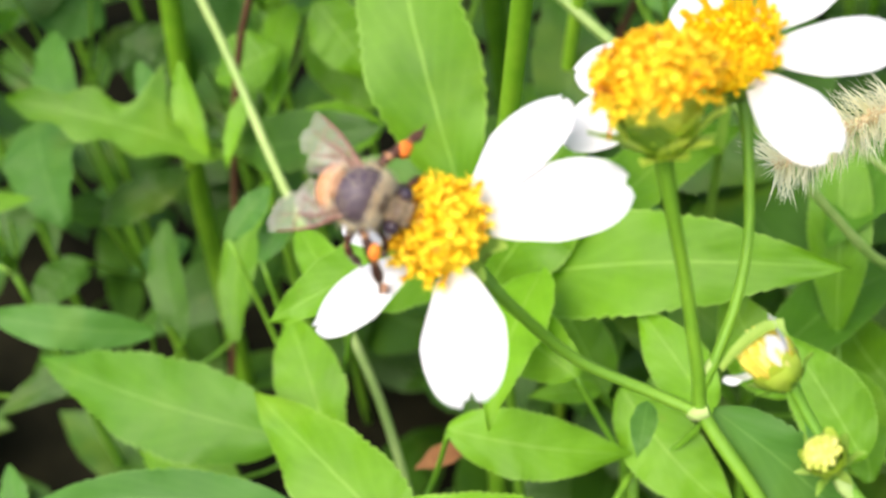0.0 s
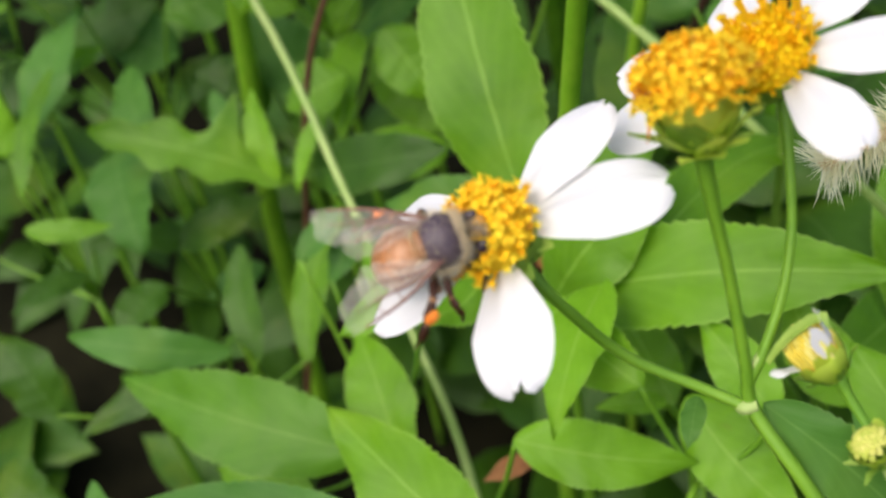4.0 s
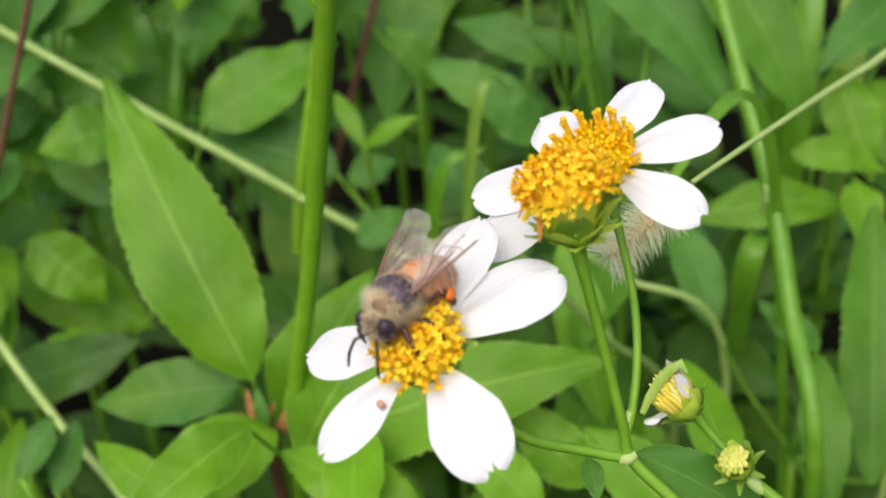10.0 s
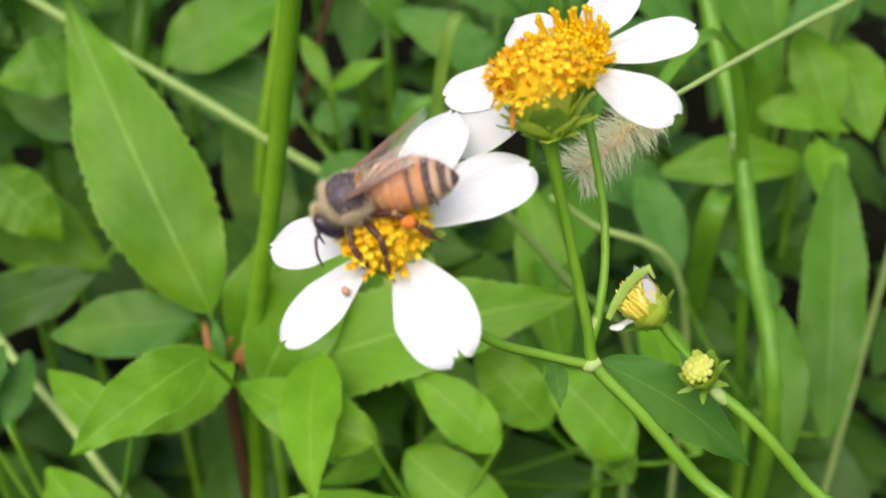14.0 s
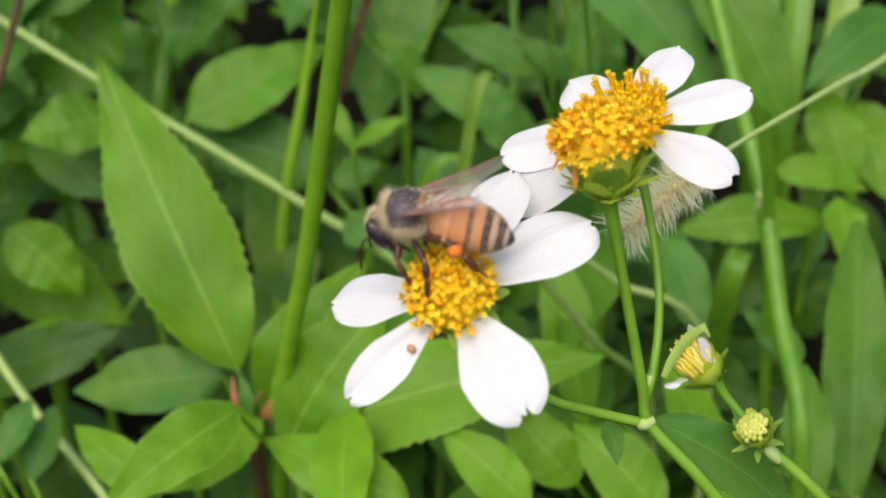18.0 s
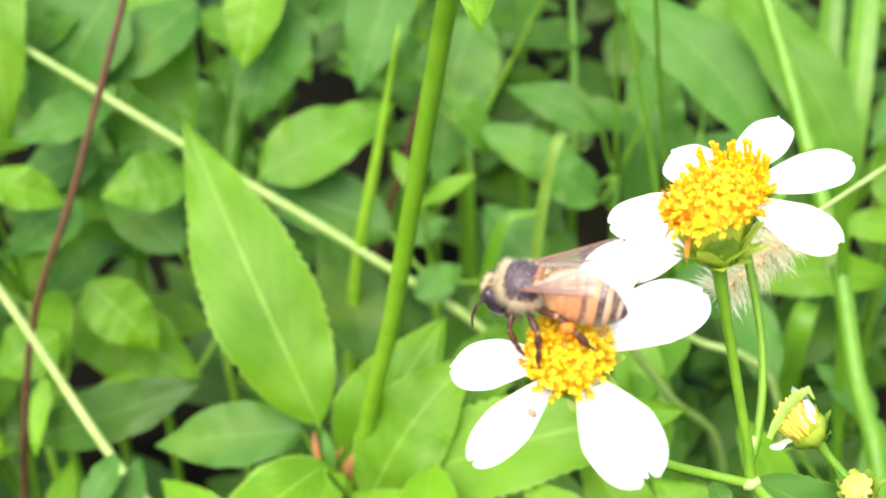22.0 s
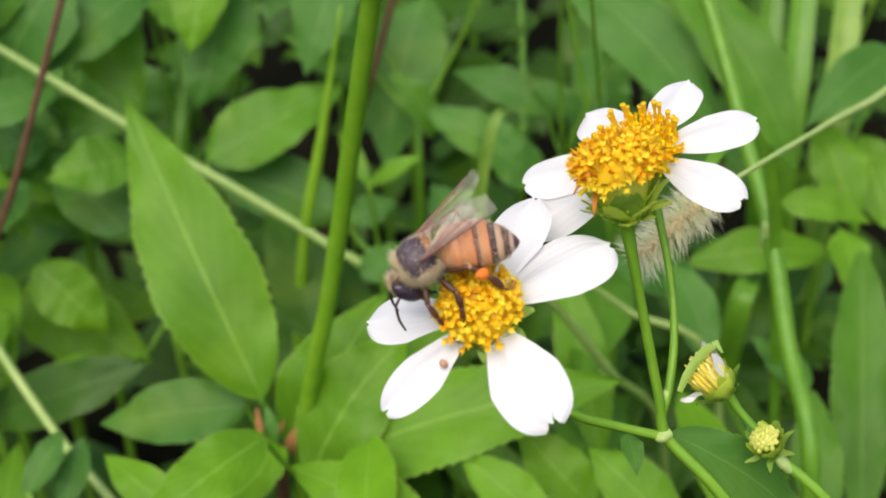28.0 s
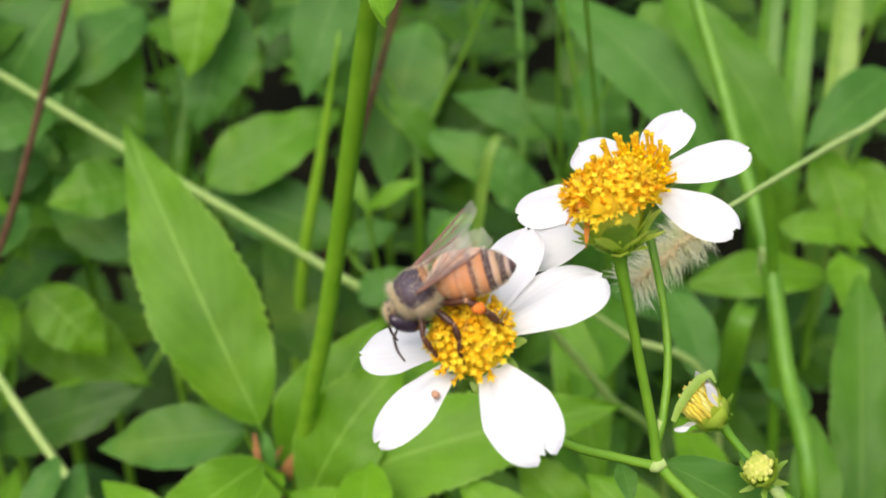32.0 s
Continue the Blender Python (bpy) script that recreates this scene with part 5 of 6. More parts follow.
grass_stem('jointed_weed', 'thick green stem with a pale joint', 'stem', 'upright stems', (7.90, 22.50, 0.0), [(6.23, 16.52, 19.50), (5.96, 18.69, 21.69), (5.73, 20.13, 23.29), (5.38, 21.80, 24.64), (5.02, 23.19, 25.95), (4.51, 24.75, 27.52)], [0.180, 0.180, 0.185, 0.170, 0.160, 0.150], STEM, joint=(5.73, 20.13, 23.29), ridges=0.05)
grass_stem('upright_grass', 'thin upright green stem', 'stem', 'upright stems', (1.50, 38.00, 0.0), [(1.39, 32.22, 17.77), (1.42, 34.18, 20.89), (1.30, 35.86, 23.57)], [0.130, 0.120, 0.100], GRASS)
grass_stem('upright_grass', 'upright bright green grass stem', 'grass', 'upright stems', (-9.50, 33.50, 0.0), [(-8.60, 29.82, 19.13), (-8.40, 31.12, 21.76), (-8.08, 32.23, 23.89)], [0.300, 0.280, 0.220], GRASS)
grass_blade('broad bright green grass blade', (9.50, 33.50, 0.0), (8.20, 27.99, 20.11), (10.27, 37.84, 30.04), 0.70, GRASS)
grass_blade('broad bright green grass blade', (11.00, 33.00, 0.0), (9.35, 28.10, 20.23), (11.77, 37.60, 29.60), 0.78, GRASS_PALE)
grass_blade('broad bright green grass blade', (10.50, 35.00, 0.0), (8.35, 31.24, 19.63), (9.83, 39.23, 28.52), 0.66, GRASS)
grass_blade('narrow green grass blade', (-1.20, 24.00, 0.0), (-0.17, 21.08, 23.26), (0.89, 22.50, 24.61), 0.24, GRASS_PALE)
grass_blade('narrow green grass blade', (-2.20, 26.00, 0.0), (-1.30, 24.74, 19.16), (0.17, 25.02, 21.79), 0.34, GRASS)
grass_blade('long green grass blade by the seed head', (8.50, 20.50, 0.0), (5.53, 19.62, 24.20), (2.34, 15.62, 25.77), 0.28, GRASS)
grass_blade('narrow green grass blade', (5.00, 33.00, 0.0), (3.19, 30.51, 18.72), (3.56, 33.85, 22.14), 1.10, LEAF_BLUE)
grass_blade('narrow green grass blade', (8.00, 30.00, 0.0), (6.30, 23.99, 17.59), (7.42, 25.92, 18.73), 0.60, GRASS)
build_foxtail((11.0, 24.5, 0.0), [(10.60, 23.40, 22.50), (8.60, 20.60, 26.60), (6.15, 17.50, 27.40), (4.50, 15.45, 27.75), (2.90, 13.45, 28.05)], [(2.80, 13.33, 28.04), (2.28, 12.85, 27.86), (1.76, 12.55, 27.56)])
TALL_AT = (-4.2, 17.9, 0.0)
tall = thing("tall_weed", TALL_AT, "tall green weed stem with spent seed head and heart-shaped leaf", "weed")
stalk("stem", TALL_AT, [(-4.2, 17.9, -0.5), (-4.05, 17.75, 14.0), (-3.62, 17.50, 20.4), (-2.85, 16.80, 24.3), (-1.85, 15.93, 29.98), (-1.45, 14.64, 32.20)], [.22, .19, .17, .155, .15, .145], STEM_BRIGHT, tall, "ridged bright green stem", sides=14, n=7, ridges=.07)
leaf(tall, TALL_AT, (-1.73, 13.94, 32.33), (-1.28, 10.81, 31.96), 1.38, 0, 'h', 'g', 0.06, 'leaf', 'heart-shaped toothed leaf')
leaf(tall, TALL_AT, (-1.67, 13.98, 32.35), (-0.03, 14.89, 31.92), 0.55, 0, 'l', 'g', 0.06, 'leaf', '')
leaf(tall, TALL_AT, (-1.17, 15.28, 32.93), (0.13, 15.93, 32.37), 0.60, 0, 'o', 'g', 0.06, 'leaf', '')
leaf(tall, TALL_AT, (-2.05, 14.17, 32.52), (-4.01, 15.60, 32.97), 0.80, 0, 'o', 'g', 0.06, 'leaf', '')
leaf(tall, TALL_AT, (-1.79, 14.61, 32.40), (-1.94, 16.36, 33.54), 0.60, 0, 'o', 'g', 0.06, 'leaf', '')
stalk('petiole', TALL_AT, [(-1.42, 14.51, 32.18), (-1.34, 14.68, 32.57), (-1.14, 15.31, 32.96)], [.06, .05, .05], STEM_BROWN, tall, 'reddish leaf stalk')
stalk('petiole', TALL_AT, [(-1.69, 13.97, 32.35), (-1.56, 13.19, 33.41), (-1.30, 11.47, 34.73)], [.075, .07, .08], STEM, tall)
stalk('petiole', TALL_AT, [(-1.41, 14.43, 32.05), (-1.55, 14.22, 32.23), (-1.73, 13.94, 32.33)], [.07, .06, .06], STEM, tall)
SEED_AT = (-1.26, 11.28, 34.78)
build_seed_head()
KNOT_AT = (-4.19, 18.59, 0.0)
knot = thing("withered_shoot", KNOT_AT, "withered brown shoot between two large leaves", "weed")
stalk("stem", KNOT_AT, [(-4.19, 18.59, -0.5), (-4.29, 18.49, 10.0), (-4.18, 17.34, 18.98), (-4.22, 17.69, 19.73)], [.16, .15, .14, .20], STEM_BROWN, knot, sides=9)
leaf(knot, KNOT_AT, (-4.44, 17.53, 19.68), (-4.65, 17.96, 20.56), 0.15, 0, 'l', 'd', 0.1, 'dry_leaf')
leaf(knot, KNOT_AT, (-4.37, 17.44, 19.72), (-4.03, 17.52, 20.58), 0.15, 0, 'l', 'd', 0.1, 'dry_leaf')
leaf(knot, KNOT_AT, (-4.14, 17.47, 19.74), (-3.62, 17.76, 20.38), 0.15, 0, 'l', 'd', 0.1, 'dry_leaf')
leaf(knot, KNOT_AT, (-3.91, 17.45, 19.71), (-3.80, 17.48, 20.50), 0.12, 0, 'l', 'd', 0.1, 'dry_leaf')
leaf(knot, KNOT_AT, (-4.61, 17.57, 19.75), (-4.84, 17.78, 20.09), 0.16, 0, 'l', 'd', 0.1, 'dry_leaf')
leaf(knot, KNOT_AT, (-4.20, 17.23, 20.13), (-4.38, 17.60, 20.91), .26, 0, 'l', 'b', 0.1, 'young_leaf')
FALLEN_AT = (-3.83, 14.76, 16.99)
fallen = thing("dead_leaf", FALLEN_AT, "curled dry orange-brown leaf caught in the weeds", "dead leaf")
leaf(fallen, FALLEN_AT, (-3.41, 15.16, 17.11), (-4.27, 14.43, 16.95), .5, 20, 'o', 'd', 0.15, 'blade')


# ---- the honey bee ----
def abdomen_material():
    mat, nt, bsdf = material("bee_abdomen", 0.38)
    tc = nt.nodes.new("ShaderNodeTexCoord")
    sep = nt.nodes.new("ShaderNodeSeparateXYZ")
    nt.links.new(tc.outputs["Object"], sep.inputs[0])
    n = noise_fac(nt, 900, 3)
    x = math_node(nt, "ADD", math_node(nt, "MULTIPLY", sep.outputs[0], -94.0), math_node(nt, "MULTIPLY", math_node(nt, "SUBTRACT", n, 0.5), 0.02))
    amber, dusk, black, pale = (0.68, 0.27, 0.10), (0.22, 0.085, 0.055), (0.060, 0.028, 0.036), (0.62, 0.42, 0.28)
    band = ramp(nt, x, (0.20, (0.50, 0.24, 0.11)), (0.40, amber), (0.41, (0.42, 0.17, 0.08)), (0.42, amber), (0.535, amber), (0.55, dusk), (0.58, dusk), (0.60, (0.62, 0.32, 0.15)), (0.675, amber), (0.69, black),
                (0.74, black), (0.757, pale), (0.80, (0.58, 0.34, 0.18)), (0.81, black), (0.858, black), (0.875, pale), (0.90, (0.50, 0.38, 0.32)), (0.912, black), (0.99, (0.16, 0.09, 0.07)))
    fine = mix(nt, math_node(nt, "MULTIPLY", n, 0.10), band, (0.62, 0.40, 0.26))
    nt.links.new(fine, bsdf.inputs["Base Color"])
    bump(nt, bsdf, n, 0.35, 0.0002)
    return mat


def thorax_material():
    """Dark bare shield on the back, tan skin under the fuzz elsewhere."""
    mat, nt, bsdf = material("bee_thorax", 0.5)
    tc = nt.nodes.new("ShaderNodeTexCoord")
    sep = nt.nodes.new("ShaderNodeSeparateXYZ")
    nt.links.new(tc.outputs["Object"], sep.inputs[0])
    n = noise_fac(nt, 700, 3)
    far = math_node(nt, "ADD", math_node(nt, "POWER", math_node(nt, "ABSOLUTE", math_node(nt, "MULTIPLY", math_node(nt, "SUBTRACT", sep.outputs[0], 0.0001), 500.0)), 3.0),
                    math_node(nt, "POWER", math_node(nt, "ABSOLUTE", math_node(nt, "MULTIPLY", sep.outputs[1], 350.0)), 3.0))
    low = math_node(nt, "LESS_THAN", sep.outputs[2], -0.0003)
    far = math_node(nt, "ADD", math_node(nt, "ADD", far, low), math_node(nt, "MULTIPLY", math_node(nt, "SUBTRACT", n, 0.5), 0.5))
    skin = ramp(nt, far, (0.6, (0.055, 0.038, 0.052)), (0.9, (0.30, 0.20, 0.12)))
    skin = mix(nt, math_node(nt, "MULTIPLY", n, 0.3), skin, (0.15, 0.10, 0.11))
    nt.links.new(skin, bsdf.inputs["Base Color"])
    bump(nt, bsdf, n, 0.8, 0.0004)
    return mat


def wing_material():
    mat, nt, bsdf = material("bee_wing", 0.25, Alpha=0.20)
    n = noise_fac(nt, 500, 3)
    nt.links.new(ramp(nt, n, (0.3, (0.62, 0.52, 0.42)), (0.7, (0.86, 0.80, 0.70))), bsdf.inputs["Base Color"])
    bump(nt, bsdf, n, 0.4, 0.0003)
    return mat


FUZZ = plain_material("bee_fuzz", (0.87, 0.72, 0.46), (0.97, 0.89, 0.68), 300, 0.8, 0.55)
CHITIN = plain_material("bee_chitin", (0.018, 0.006, 0.004), (0.060, 0.020, 0.011), 900, 0.36)
LEG = plain_material("bee_leg", (0.030, 0.010, 0.005), (0.110, 0.036, 0.016), 900, 0.42)
EYE = plain_material("bee_eye", (0.016, 0.010, 0.018), (0.05, 0.032, 0.05), 2000, 0.25)
SCUTUM = plain_material("bee_scutellum", (0.26, 0.12, 0.05), (0.42, 0.22, 0.10), 900, 0.5)
POLLEN = plain_material("pollen_load", (0.64, 0.13, 0.010), (0.86, 0.26, 0.025), 1200, 0.8, 0, 0.9)
VEIN = plain_material("wing_vein", (0.17, 0.075, 0.055), (0.28, 0.14, 0.10), 600, 0.5)
ABDOMEN, WING, THORAX = abdomen_material(), wing_material(), thorax_material()


def hairs(spots, length, seed, lean=Vector((-0.3, 0, 0)), thick=0.0034):
    """Thin tapering hairs at (place, normal) spots."""
    rnd = random.Random(seed)
    verts, faces = [], []
    for p, n in spots:
        d = (n + lean + Vector((rnd.uniform(-0.5, 0.5), rnd.uniform(-0.5, 0.5), rnd.uniform(-0.5, 0.5)))).normalized()
        x = d.orthogonal().normalized() * thick
        y = d.cross(x)
        l = length * rnd.uniform(0.5, 1.2)
        o = len(verts)
        verts += [p + x, p - x * 0.5 + y * 0.87, p - x * 0.5 - y * 0.87, p + d * l]
        faces += [(o, o + 1, o + 3), (o + 1, o + 2, o + 3), (o + 2, o, o + 3)]
    return verts, faces


def wing_mesh(root, angle, length, width, ragged, seed, tilt=0.0):
    """A clear wing from its root, spread by the angle off straight back and raised by the tilt (degrees), with a torn rim."""
    rnd = random.Random(seed)
    rows, cols = 20, 9
    sgn = 1 if root[1] >= 0 else -1
    a, b = radians(angle), radians(tilt)
    d = Vector((-math.cos(a) * math.cos(b), sgn * math.sin(a) * math.cos(b), math.sin(b)))
    e = Vector((-math.sin(a), -sgn * math.cos(a), 0.22))
    e = (e - d * e.dot(d)).normalized()
    n = d.cross(e)
    o = Vector(root)

    def at(s, c):
        w = width * (0.16 + 0.84 * math.sin(min(1, s * 1.2) * math.pi / 2) ** 1.4) * math.sqrt(max(0.02, 1 - max(0, (s - 0.72) / 0.30) ** 2))
        lead = 0.10 * width * math.sin(s * math.pi)
        return o + d * (length * s) + e * (c * w - lead) + n * (0.008 * math.sin(c * 8) * s + 0.03 * math.sin(s * 3))

    verts, faces = [], []
    tear = [rnd.uniform(0, ragged) for k in range(rows + 1)]
    for i in range(rows + 1):
        s = i / rows
        for j in range(cols + 1):
            c = j / cols
            cut = tear[i] * max(0, (c - 0.6) / 0.4) if s > 0.5 else 0
            end = tear[(j * 3) % rows] * 0.35 * max(0, (s - 0.85) / 0.15)
            verts.append(at(s - end, c - cut))
    m = cols + 1
    for i in range(rows):
        for j in range(cols):
            q = i * m + j
            faces.append((q, q + 1, q + m + 1, q + m))
    veins = []
    up = Vector((0, 0, 0.004))
    for pts, r in ((((0, 0.02), (0.45, 0.015), (0.86, 0.03)), 0.016), (((0.0, 0.05), (0.3, 0.24), (0.62, 0.38), (0.84, 0.42)), 0.007), (((0.0, 0.08), (0.3, 0.55), (0.6, 0.86)), 0.007),
                   (((0.45, 0.015), (0.48, 0.2), (0.45, 0.31), (0.42, 0.66)), 0.005), (((0.64, 0.02), (0.68, 0.2), (0.62, 0.38), (0.58, 0.80)), 0.005)):
        veins.append(tube([at(*q) + up for q in pts], [r, r * 0.8, r * 0.5], 5, 4))
    return (verts, faces), join(*veins)


def limb(points, radii, seed=0):
    return tube(points, radii, 8, 4, 0, 0.06, seed)


GIRTH = Vector((1.03, 1.20, 1.18))


def bee_part(name, verts, faces, mat, parent, label=""):
    return part(name, [v * GIRTH for v in verts], faces, mat, parent, label)


bee = thing("honey_bee", (0, 0, 0), "brown striped honey bee with torn wings feeding on the flower", "bee")


def build_bee():
    rnd = random.Random(11)
    prof = [(0.215, 0.03), (0.20, 0.10), (0.15, 0.165), (0.06, 0.195), (-0.04, 0.19), (-0.12, 0.15), (-0.17, 0.09), (-0.19, 0.03)]
    v, f = lathe(prof, 22, 0.95)
    thorax = bee_part("thorax", v, f, THORAX, bee, "dark thorax ringed with pale fuzz")
    spots, thin = [], []
    for k in range(6000):
        u, a = rnd.uniform(-0.19, 0.215), rnd.uniform(0, 2 * math.pi)
        n = Vector((0.9 * (1 if u > 0.1 else -0.6 if u < -0.1 else 0), math.cos(a), math.sin(a))).normalized()
        r = 0.19 * math.sqrt(max(0.02, 1 - (u / 0.23) ** 2))
        p = Vector((u, r * math.cos(a), r * math.sin(a) * 0.95))
        bald = p.z > -0.02 and (abs(u + 0.01) / 0.178) ** 3 + (abs(p.y) / 0.20) ** 3 < rnd.uniform(0.75, 1.15)
        if not bald:
            spots.append((p, n))
        elif rnd.random() < 0.10:
            thin.append((p, n))
    bee_part("fuzz", *join(hairs(spots, 0.10, 3, Vector((0, 0, 0)), 0.0022), hairs(thin, 0.045, 5, Vector((-0.6, 0, 0)), 0.002)), FUZZ, thorax, "pale tan hair")
    bee_part("scutellum", *ball((-0.135, 0, 0.10), (0.055, 0.115, 0.055), 8, 14), SCUTUM, thorax, "amber hump behind the back")
    prof = [(-0.18, 0.05), (-0.215, 0.13), (-0.28, 0.185), (-0.37, 0.212), (-0.42, 0.217)]
    for x, r in ((-0.43, 0.212), (-0.56, 0.222), (-0.57, 0.214), (-0.70, 0.205), (-0.71, 0.197), (-0.82, 0.160), (-0.83, 0.152), (-0.91, 0.100), (-0.965, 0.048), (-0.99, 0.012)):
        prof.append((x, r))
    v, f = lathe(prof, 28, 0.92, -0.09)
    abdomen = bee_part("abdomen", v, f, ABDOMEN, bee, "amber abdomen with dark bands")
    spots = []
    for k in range(1400):
        u, a = rnd.choice((-0.24, -0.26, -0.28, -0.30, -0.44, -0.58, -0.72, -0.84)) + rnd.uniform(-0.03, 0.012), rnd.uniform(0, 2 * math.pi)
        r = np.interp(-u, [0.18, 0.28, 0.37, 0.56, 0.70, 0.82, 0.91, 0.99], [0.05, 0.185, 0.212, 0.220, 0.202, 0.157, 0.098, 0.01])
        spots.append((Vector((u, r * math.cos(a), r * math.sin(a) * 0.92 - 0.09 * u * u)), Vector((0, math.cos(a), math.sin(a)))))
    bee_part("fuzz", *hairs(spots, 0.035, 4, Vector((-2.2, 0, 0)), 0.0016), FUZZ, abdomen, "short pale hair")
    nod = Matrix.Rotation(radians(40), 3, "Y")
    hc = Vector((0.25, 0, -0.17))
    head = bee_part("head", *ball(hc, (0.095, 0.155, 0.175), 14, 20, nod), CHITIN, bee, "dark head with large eyes")
    for s in (1, -1):
        bee_part("eye", *ball(hc + nod @ Vector((0.0, s * 0.112, 0.015)), (0.084, 0.066, 0.152), 12, 16, nod), EYE, head, "glossy dark compound eye")
        r0 = hc + nod @ Vector((0.085, s * 0.035, 0.02))
        e = r0 + Vector((0.10, s * 0.07, -0.03))
        t = e + Vector((0.04, s * 0.04, -0.25))
        bee_part("antenna", *join(limb([r0, r0.lerp(e, 0.5), e], [0.012, 0.011, 0.013]), limb([e, e.lerp(t, 0.5) + Vector((0.02, s * 0.01, 0)), t], [0.013, 0.014, 0.010])), CHITIN, head, "black elbowed antenna")
    spots = []
    for k in range(2000):
        a, b = rnd.uniform(0, 2 * math.pi), rnd.uniform(-1, 1)
        n = Vector((math.sqrt(1 - b * b) * math.cos(a), math.sqrt(1 - b * b) * math.sin(a), b))
        if abs(n.y) < 0.48 and (n.z > -0.45 or n.x < 0):
            spots.append((hc + nod @ Vector((0.09 * n.x, 0.15 * n.y, 0.168 * n.z)), nod @ n))
    bee_part("fuzz", *hairs(spots, 0.062, 6, Vector((0, 0, 0)), 0.0026), FUZZ, head, "pale hair")
    for s in (1, -1):
        bee_part("jaw", *limb([hc + nod @ Vector((0.03, s * 0.05, -0.14)), hc + nod @ Vector((0.045, s * 0.045, -0.20)), hc + nod @ Vector((0.04, s * 0.015, -0.245))], [0.03, 0.026, 0.01]), CHITIN, head)
    bee_part("tongue", *limb([hc + nod @ Vector((0.02, 0, -0.15)), hc + nod @ Vector((0.0, 0, -0.24)), hc + nod @ Vector((-0.03, 0, -0.33))], [0.026, 0.018, 0.008]), CHITIN, head)
    legs = []
    # legs: root, knee, ankle, heel and foot
    for s in (1, -1):
        for pts, rad in (
            (((0.07, 0.09, -0.15), (0.06, 0.25, -0.30), (-0.02, 0.28, -0.42), (-0.06, 0.27, -0.50), (-0.10, 0.25, -0.57)), (0.038, 0.036, 0.030, 0.018)),
            (((-0.05, 0.11, -0.16), (-0.20, 0.29, -0.24), (-0.23, 0.34, -0.37), (-0.23, 0.36, -0.51), (-0.27, 0.36, -0.64)), (0.040, 0.042, 0.036, 0.018)),
            (((-0.11, 0.10, -0.15), (-0.36, 0.26, -0.05), (-0.54, 0.29, -0.17), (-0.66, 0.28, -0.31), (-0.75, 0.25, -0.40)), (0.042, 0.048, 0.046, 0.015))):
            q = [Vector((p[0], p[1] * s, p[2])) for p in pts]
            segs = []
            for k in range(4):
                d = (q[k + 1] - q[k]) * 0.03
                w = rad[k] * 0.9
                segs.append(limb([q[k] + d, q[k].lerp(q[k + 1], 0.55), q[k + 1] - d * 0.3], [w * 0.62, w, w * 0.72] if k < 3 else [w, w * 0.8, w * 0.55]))
            leg = bee_part("leg", *join(*segs), LEG, bee, "dark brown jointed leg")
            for k in (1, 2, 3):
                bee_part("joint", *ball(q[k], (rad[k] * 0.62,) * 3, 5, 7), SCUTUM, leg, "paler leg joint")
            legs.append((leg, q[0] * GIRTH * CM, s))
            if pts[0][0] < -0.05:
                c = q[1].lerp(q[2], 0.62) + Vector((0.0, s * 0.03, 0.005))
                lump = ball(c, (0.070, 0.046, 0.054), 8, 12)
                lump = ([p + (p - c) * 0.22 * noise.noise(p * 16) for p in lump[0]], lump[1])
                bee_part("pollen_load", *lump, POLLEN, leg, "orange lump of pollen")
    wings = []
    for s in (1, -1):
        for root, ang, ln, wd, rag, tl in (((0.0, 0.16 * s, 0.08), 19, 0.92, 0.33, 0.16, 21), ((-0.06, 0.14 * s, 0.08), 10, 0.66, 0.28, 0.14, 17)):
            w, veins = wing_mesh(root, ang, ln, wd, rag, 5 + s + int(ang), tl)
            wing = bee_part("wing", *w, WING, bee, "clear worn wing with a torn rim")
            bee_part("vein_net", *veins, VEIN, wing, "thin brown veins")
            wings.append((wing, Vector(root) * GIRTH * CM, s))
    return abdomen, head, legs, wings


abdomen, bee_head, legs, wings = build_bee()

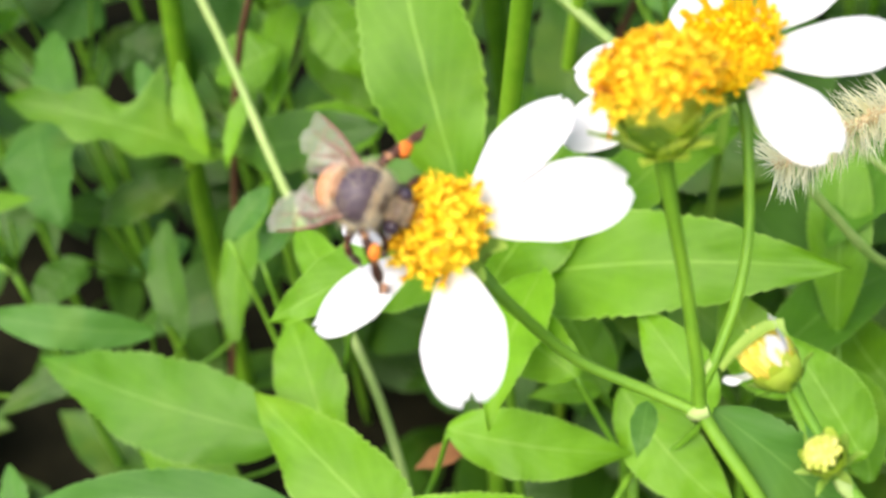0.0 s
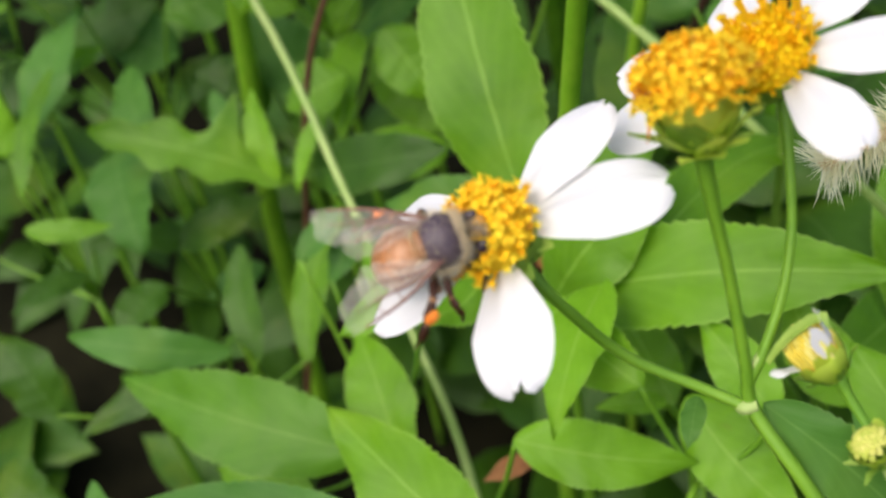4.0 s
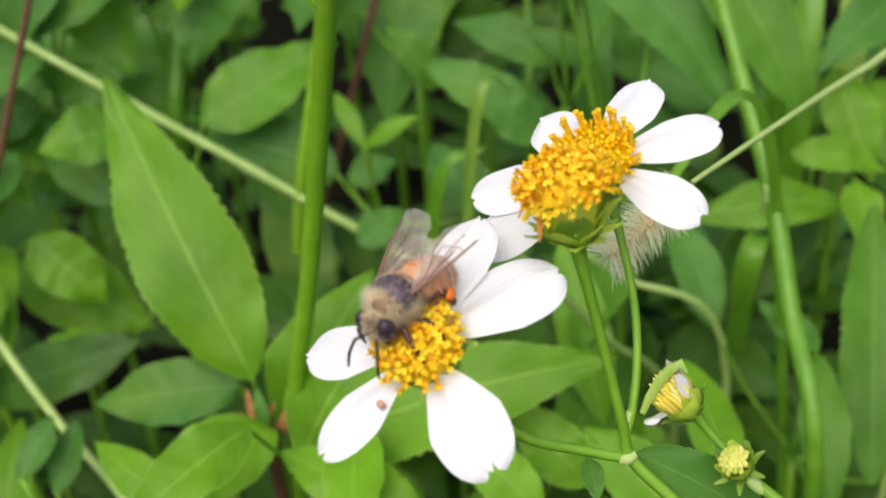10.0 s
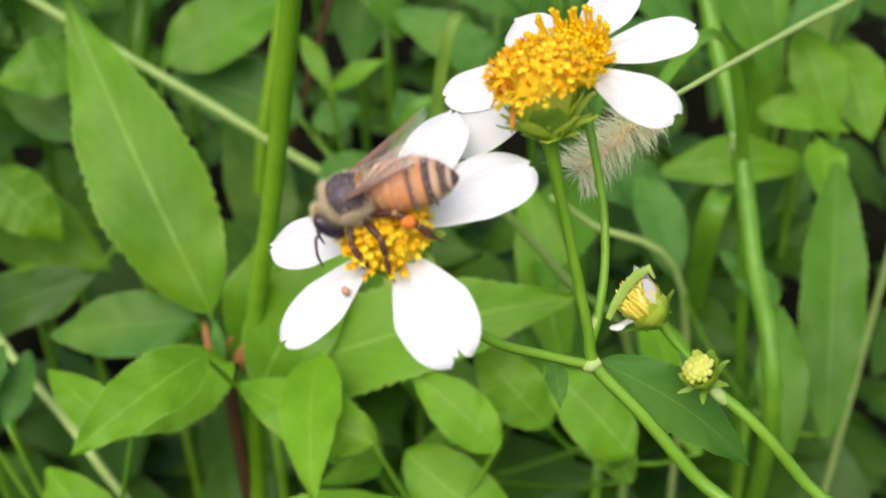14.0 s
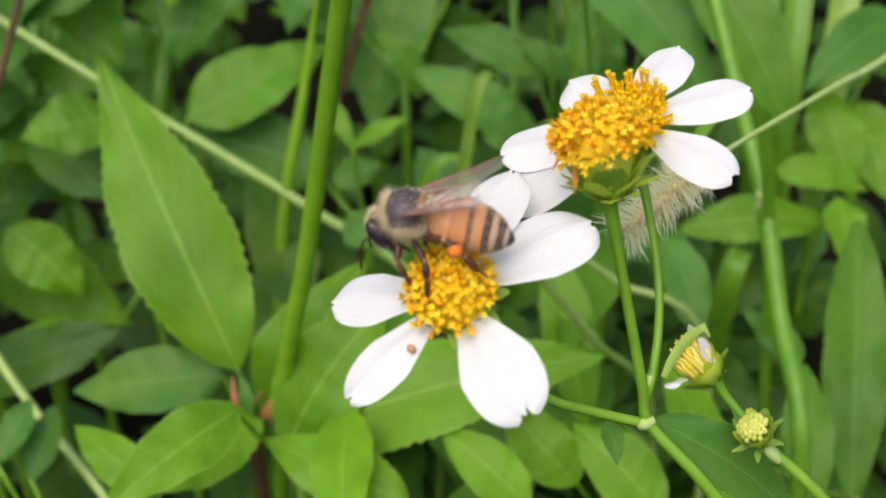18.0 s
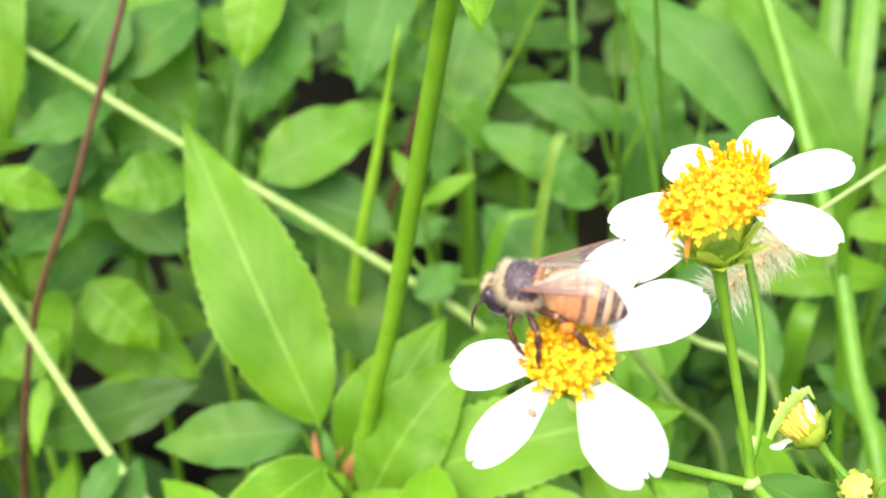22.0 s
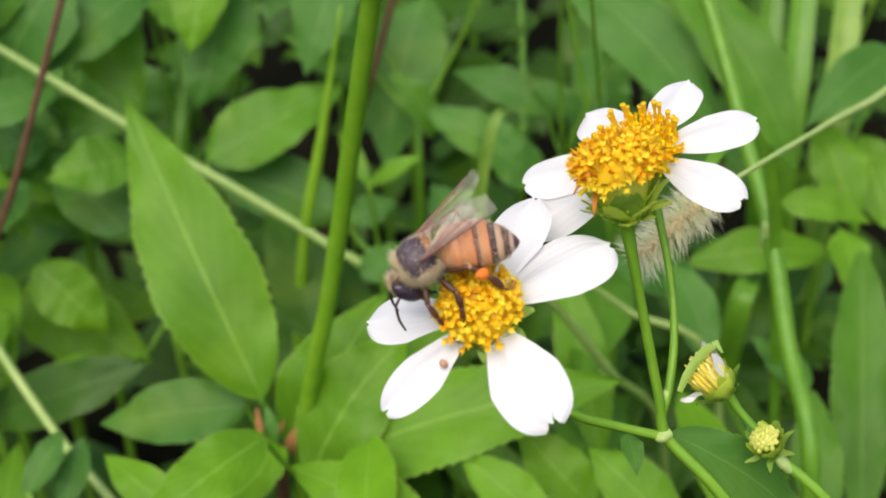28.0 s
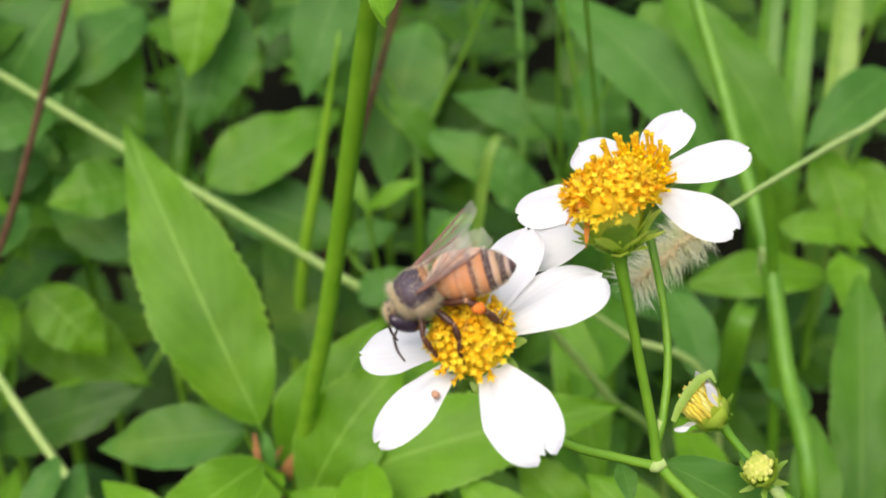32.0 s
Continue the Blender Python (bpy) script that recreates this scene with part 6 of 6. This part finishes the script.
BEE_ROWS = [
    (0, -0.00925, 0.08851, 0.29600, 36.0, 4.3, -6.8),
    (0.5, -0.00855, 0.08819, 0.29529, 35.8, -0.4, -3.2),
    (1, -0.00743, 0.08729, 0.29452, 39.8, -0.2, 2.1),
    (1.5, -0.00837, 0.08639, 0.29452, 38.7, -8.5, 15.1),
    (2, -0.00820, 0.08651, 0.29456, 34.2, -15.1, 24.7),
    (2.5, -0.00816, 0.08620, 0.29429, 28.4, -23.9, 44.4),
    (4.5, -0.00584, 0.08709, 0.29350, 29.6, -10.1, 34.2),
    (5, -0.00677, 0.08916, 0.29514, 27.1, -17.4, 42.5),
    (5.5, -0.00676, 0.08973, 0.29586, 27.2, -17.9, 46.5),
    (6, -0.00638, 0.08973, 0.29567, 28.5, -18.5, 42.7),
    (6.5, -0.00644, 0.09007, 0.29609, 29.2, -14.2, 39.2),
    (7, -0.00745, 0.09011, 0.29652, 18.8, 6.5, -9.9),
    (8, -0.00620, 0.08999, 0.29762, 10.7, 6.9, -44.1),
    (9, -0.00440, 0.09044, 0.29772, 2.9, 1.7, -83.4),
    (10, -0.00593, 0.09139, 0.29683, 0.2, -7.2, -122.0),
    (10.5, -0.00622, 0.09197, 0.29739, 7.2, -11.1, -134.5),
    (11, -0.00627, 0.09227, 0.29773, 4.1, -10.1, -136.3),
    (12, -0.00655, 0.09239, 0.29774, -3.2, 5.0, 180.0),
    (13, -0.00695, 0.09247, 0.29796, -4.5, 3.0, 172.8),
    (13.5, -0.00720, 0.09195, 0.29723, -3.4, 8.2, 178.0),
    (14, -0.00711, 0.09075, 0.29556, -2.7, 17.8, -177.0),
    (14.5, -0.00770, 0.09110, 0.29614, 0.4, 18.7, -177.4),
    (15, -0.00774, 0.09105, 0.29630, -2.8, 17.0, 179.0),
    (18, -0.00792, 0.09275, 0.29885, -3.6, 2.3, 168.4),
    (19, -0.00821, 0.09252, 0.29868, -3.7, 1.8, 169.6),
    (20, -0.00876, 0.09246, 0.29868, -5.0, 4.2, 171.0),
    (21, -0.00882, 0.09257, 0.29927, -6.7, 5.6, 163.0),
    (22, -0.00844, 0.09221, 0.29893, -10.6, -2.2, 165.1),
    (23, -0.00939, 0.09196, 0.29860, -8.4, 1.3, 176.6),
    (24, -0.00938, 0.09152, 0.29770, -7.5, 9.7, -175.9),
    (25, -0.00906, 0.09128, 0.29706, -3.3, 17.9, -178.4),
    (25.5, -0.01000, 0.09035, 0.29590, -2.2, 20.8, -169.9),
    (26, -0.00931, 0.09159, 0.29779, -6.4, 4.7, -172.6),
    (28.5, -0.01007, 0.09121, 0.29707, 0.9, 30.2, -164.3),
    (29, -0.00951, 0.09147, 0.29745, 5.2, 24.4, -166.5),
    (30, -0.00891, 0.09200, 0.29837, 9.3, 25.0, -165.1),
    (30.5, -0.00909, 0.09137, 0.29716, 4.5, 30.3, -163.3),
    (31, -0.00896, 0.09103, 0.29665, 0.0, 31.1, -164.5),
    (32, -0.00945, 0.09114, 0.29715, -2.6, 27.1, -167.2),
]
# bend of the abdomen: down and sideways
BEND_ROWS = [
    (0, 74.0, -12.0),
    (0.5, 72.0, -16.0),
    (1, 70.0, -20.0),
    (1.5, 68.0, -26.0),
    (2, 66.0, -28.0),
    (2.5, 62.0, -34.0),
    (4.5, 47.5, -21.4),
    (5, 50.1, 7.4),
    (5.5, 48.0, 9.5),
    (6, 47.7, 9.8),
    (6.5, 52.1, 12.8),
    (7, 45.0, 8.6),
    (10, 7.6, 1.1),
    (10.5, 10.2, -2.1),
    (11, 10.5, 1.9),
    (12, 11.3, 7.9),
    (13, 4.6, 0.8),
    (13.5, 6.5, 2.1),
    (14, 1.1, -3.0),
    (14.5, 5.6, -3.0),
    (15, 2.2, -5.0),
    (18, 8.7, 0.7),
    (19, 8.7, 0.5),
    (20, 8.2, 1.2),
    (21, 11.3, 3.1),
    (22, 5.0, 1.9),
    (23, 4.8, 0.5),
    (24, 5.0, 0.4),
    (25, 8.1, 0.5),
    (25.5, 6.6, -0.1),
    (26, 6.4, 1.6),
    (28.5, 18.7, -13.5),
    (29, 19.3, -11.8),
    (30, 24.0, -6.5),
    (30.5, 15.7, -12.8),
    (31, 8.7, -16.7),
    (32, 9.1, -10.3),
]


# nod of the head, swing of the legs on one side (fore, middle, hind): time, degrees
NOD_ROWS = [(0, 0), (2, 4), (4.5, 0), (6, 3), (7, 6), (10, 0), (13, 0), (18, 3), (22, 0), (24, 4), (26, 2), (28.5, -4), (30, -6), (32, 0)]
FORE_ROWS = [(0, 50), (2, 46), (5, 62), (6, 66), (7, 55), (10, 20), (11, 6), (13, 0), (15, 5), (18, -3), (20, 2), (22, 4), (24, 6), (26, 0), (29, 14), (30, 18), (32, 12)]
MID_ROWS = [(0, 34), (2, 30), (5, 26), (6, 28), (7, 20), (10, 8), (11, 0), (13, -4), (15, 3), (18, -3), (20, 2), (22, -2), (24, 3), (26, 2), (29, 0), (30, 3), (32, -2)]
TUCK_ROWS = [(0, 112), (1, 108), (2, 62), (4.5, 34), (5, 38), (6, 38), (7, 84), (8, 5), (9, -30), (10, -14), (18, 0), (32, 2)]
HIND_ROWS = [(0, 92), (1, 96), (1.5, 62), (2, 16), (4.5, 18), (6, 4), (7, 4), (8, -10), (9, -30), (10, -12), (13, -3), (15, 0), (18, -6), (22, -4), (26, -3), (29, 2), (30, 0), (32, 2)]


# legs held upright while the body tips forward: time, degrees
LEAN_ROWS = [(0, 0), (10, 0), (13, 2), (14, 12), (15, 13), (18, 2), (22, 0), (24, 6), (25, 12), (25.5, 15), (26, 4), (28.5, 26), (30, 22), (32, 24)]


# wings: time, degrees by which they are lowered and spread
WING_ROWS = [(0, 52, 2), (1, 50, 4), (2, 48, 10), (2.5, 40, 8), (4.5, 6, 2), (6, 2, 0), (7, 14, 6), (8, 2, 0), (10, 4, -4), (13, 4, -6), (18, 2, -5), (26, 4, -5), (28.5, 12, -6), (32, 10, -6)]


def turned(pivot, down, side):
    """A part's pose in the bee's space, turned about a pivot: down and sideways."""
    turn = Matrix.Rotation(radians(side), 3, "Z") @ Matrix.Rotation(radians(-down), 3, "Y")
    p = pivot - turn @ pivot
    return pose(p.x, p.y, p.z, 0, -down, side)


def motions():
    walk(bee, [(t, pose(x, y, z, rx, ry, rz)) for t, x, y, z, rx, ry, rz in BEE_ROWS])
    waist, neck = Vector((-0.0019, 0, 0)), Vector((0.0021, 0, -0.0005))
    walk(abdomen, [(t, turned(waist, down, side)) for t, down, side in BEND_ROWS])
    walk(bee_head, [(t, turned(neck, -down, 0)) for t, down in NOD_ROWS])
    for wing, root, s in wings:
        walk(wing, [(t, turned(root, down, -s * spread)) for t, down, spread in WING_ROWS])
    for k, (leg, root, s) in enumerate(legs):
        swings = (FORE_ROWS, MID_ROWS, HIND_ROWS if s > 0 else TUCK_ROWS)[k % 3]
        rows = []
        for t in sorted({t for t, _ in [*swings, *LEAN_ROWS]}):
            swing, lean = float(np.interp(t, *zip(*swings))), float(np.interp(t, *zip(*LEAN_ROWS)))
            rows.append((t, turned(root, lean, -s * swing)))
        walk(leg, rows)


motions()
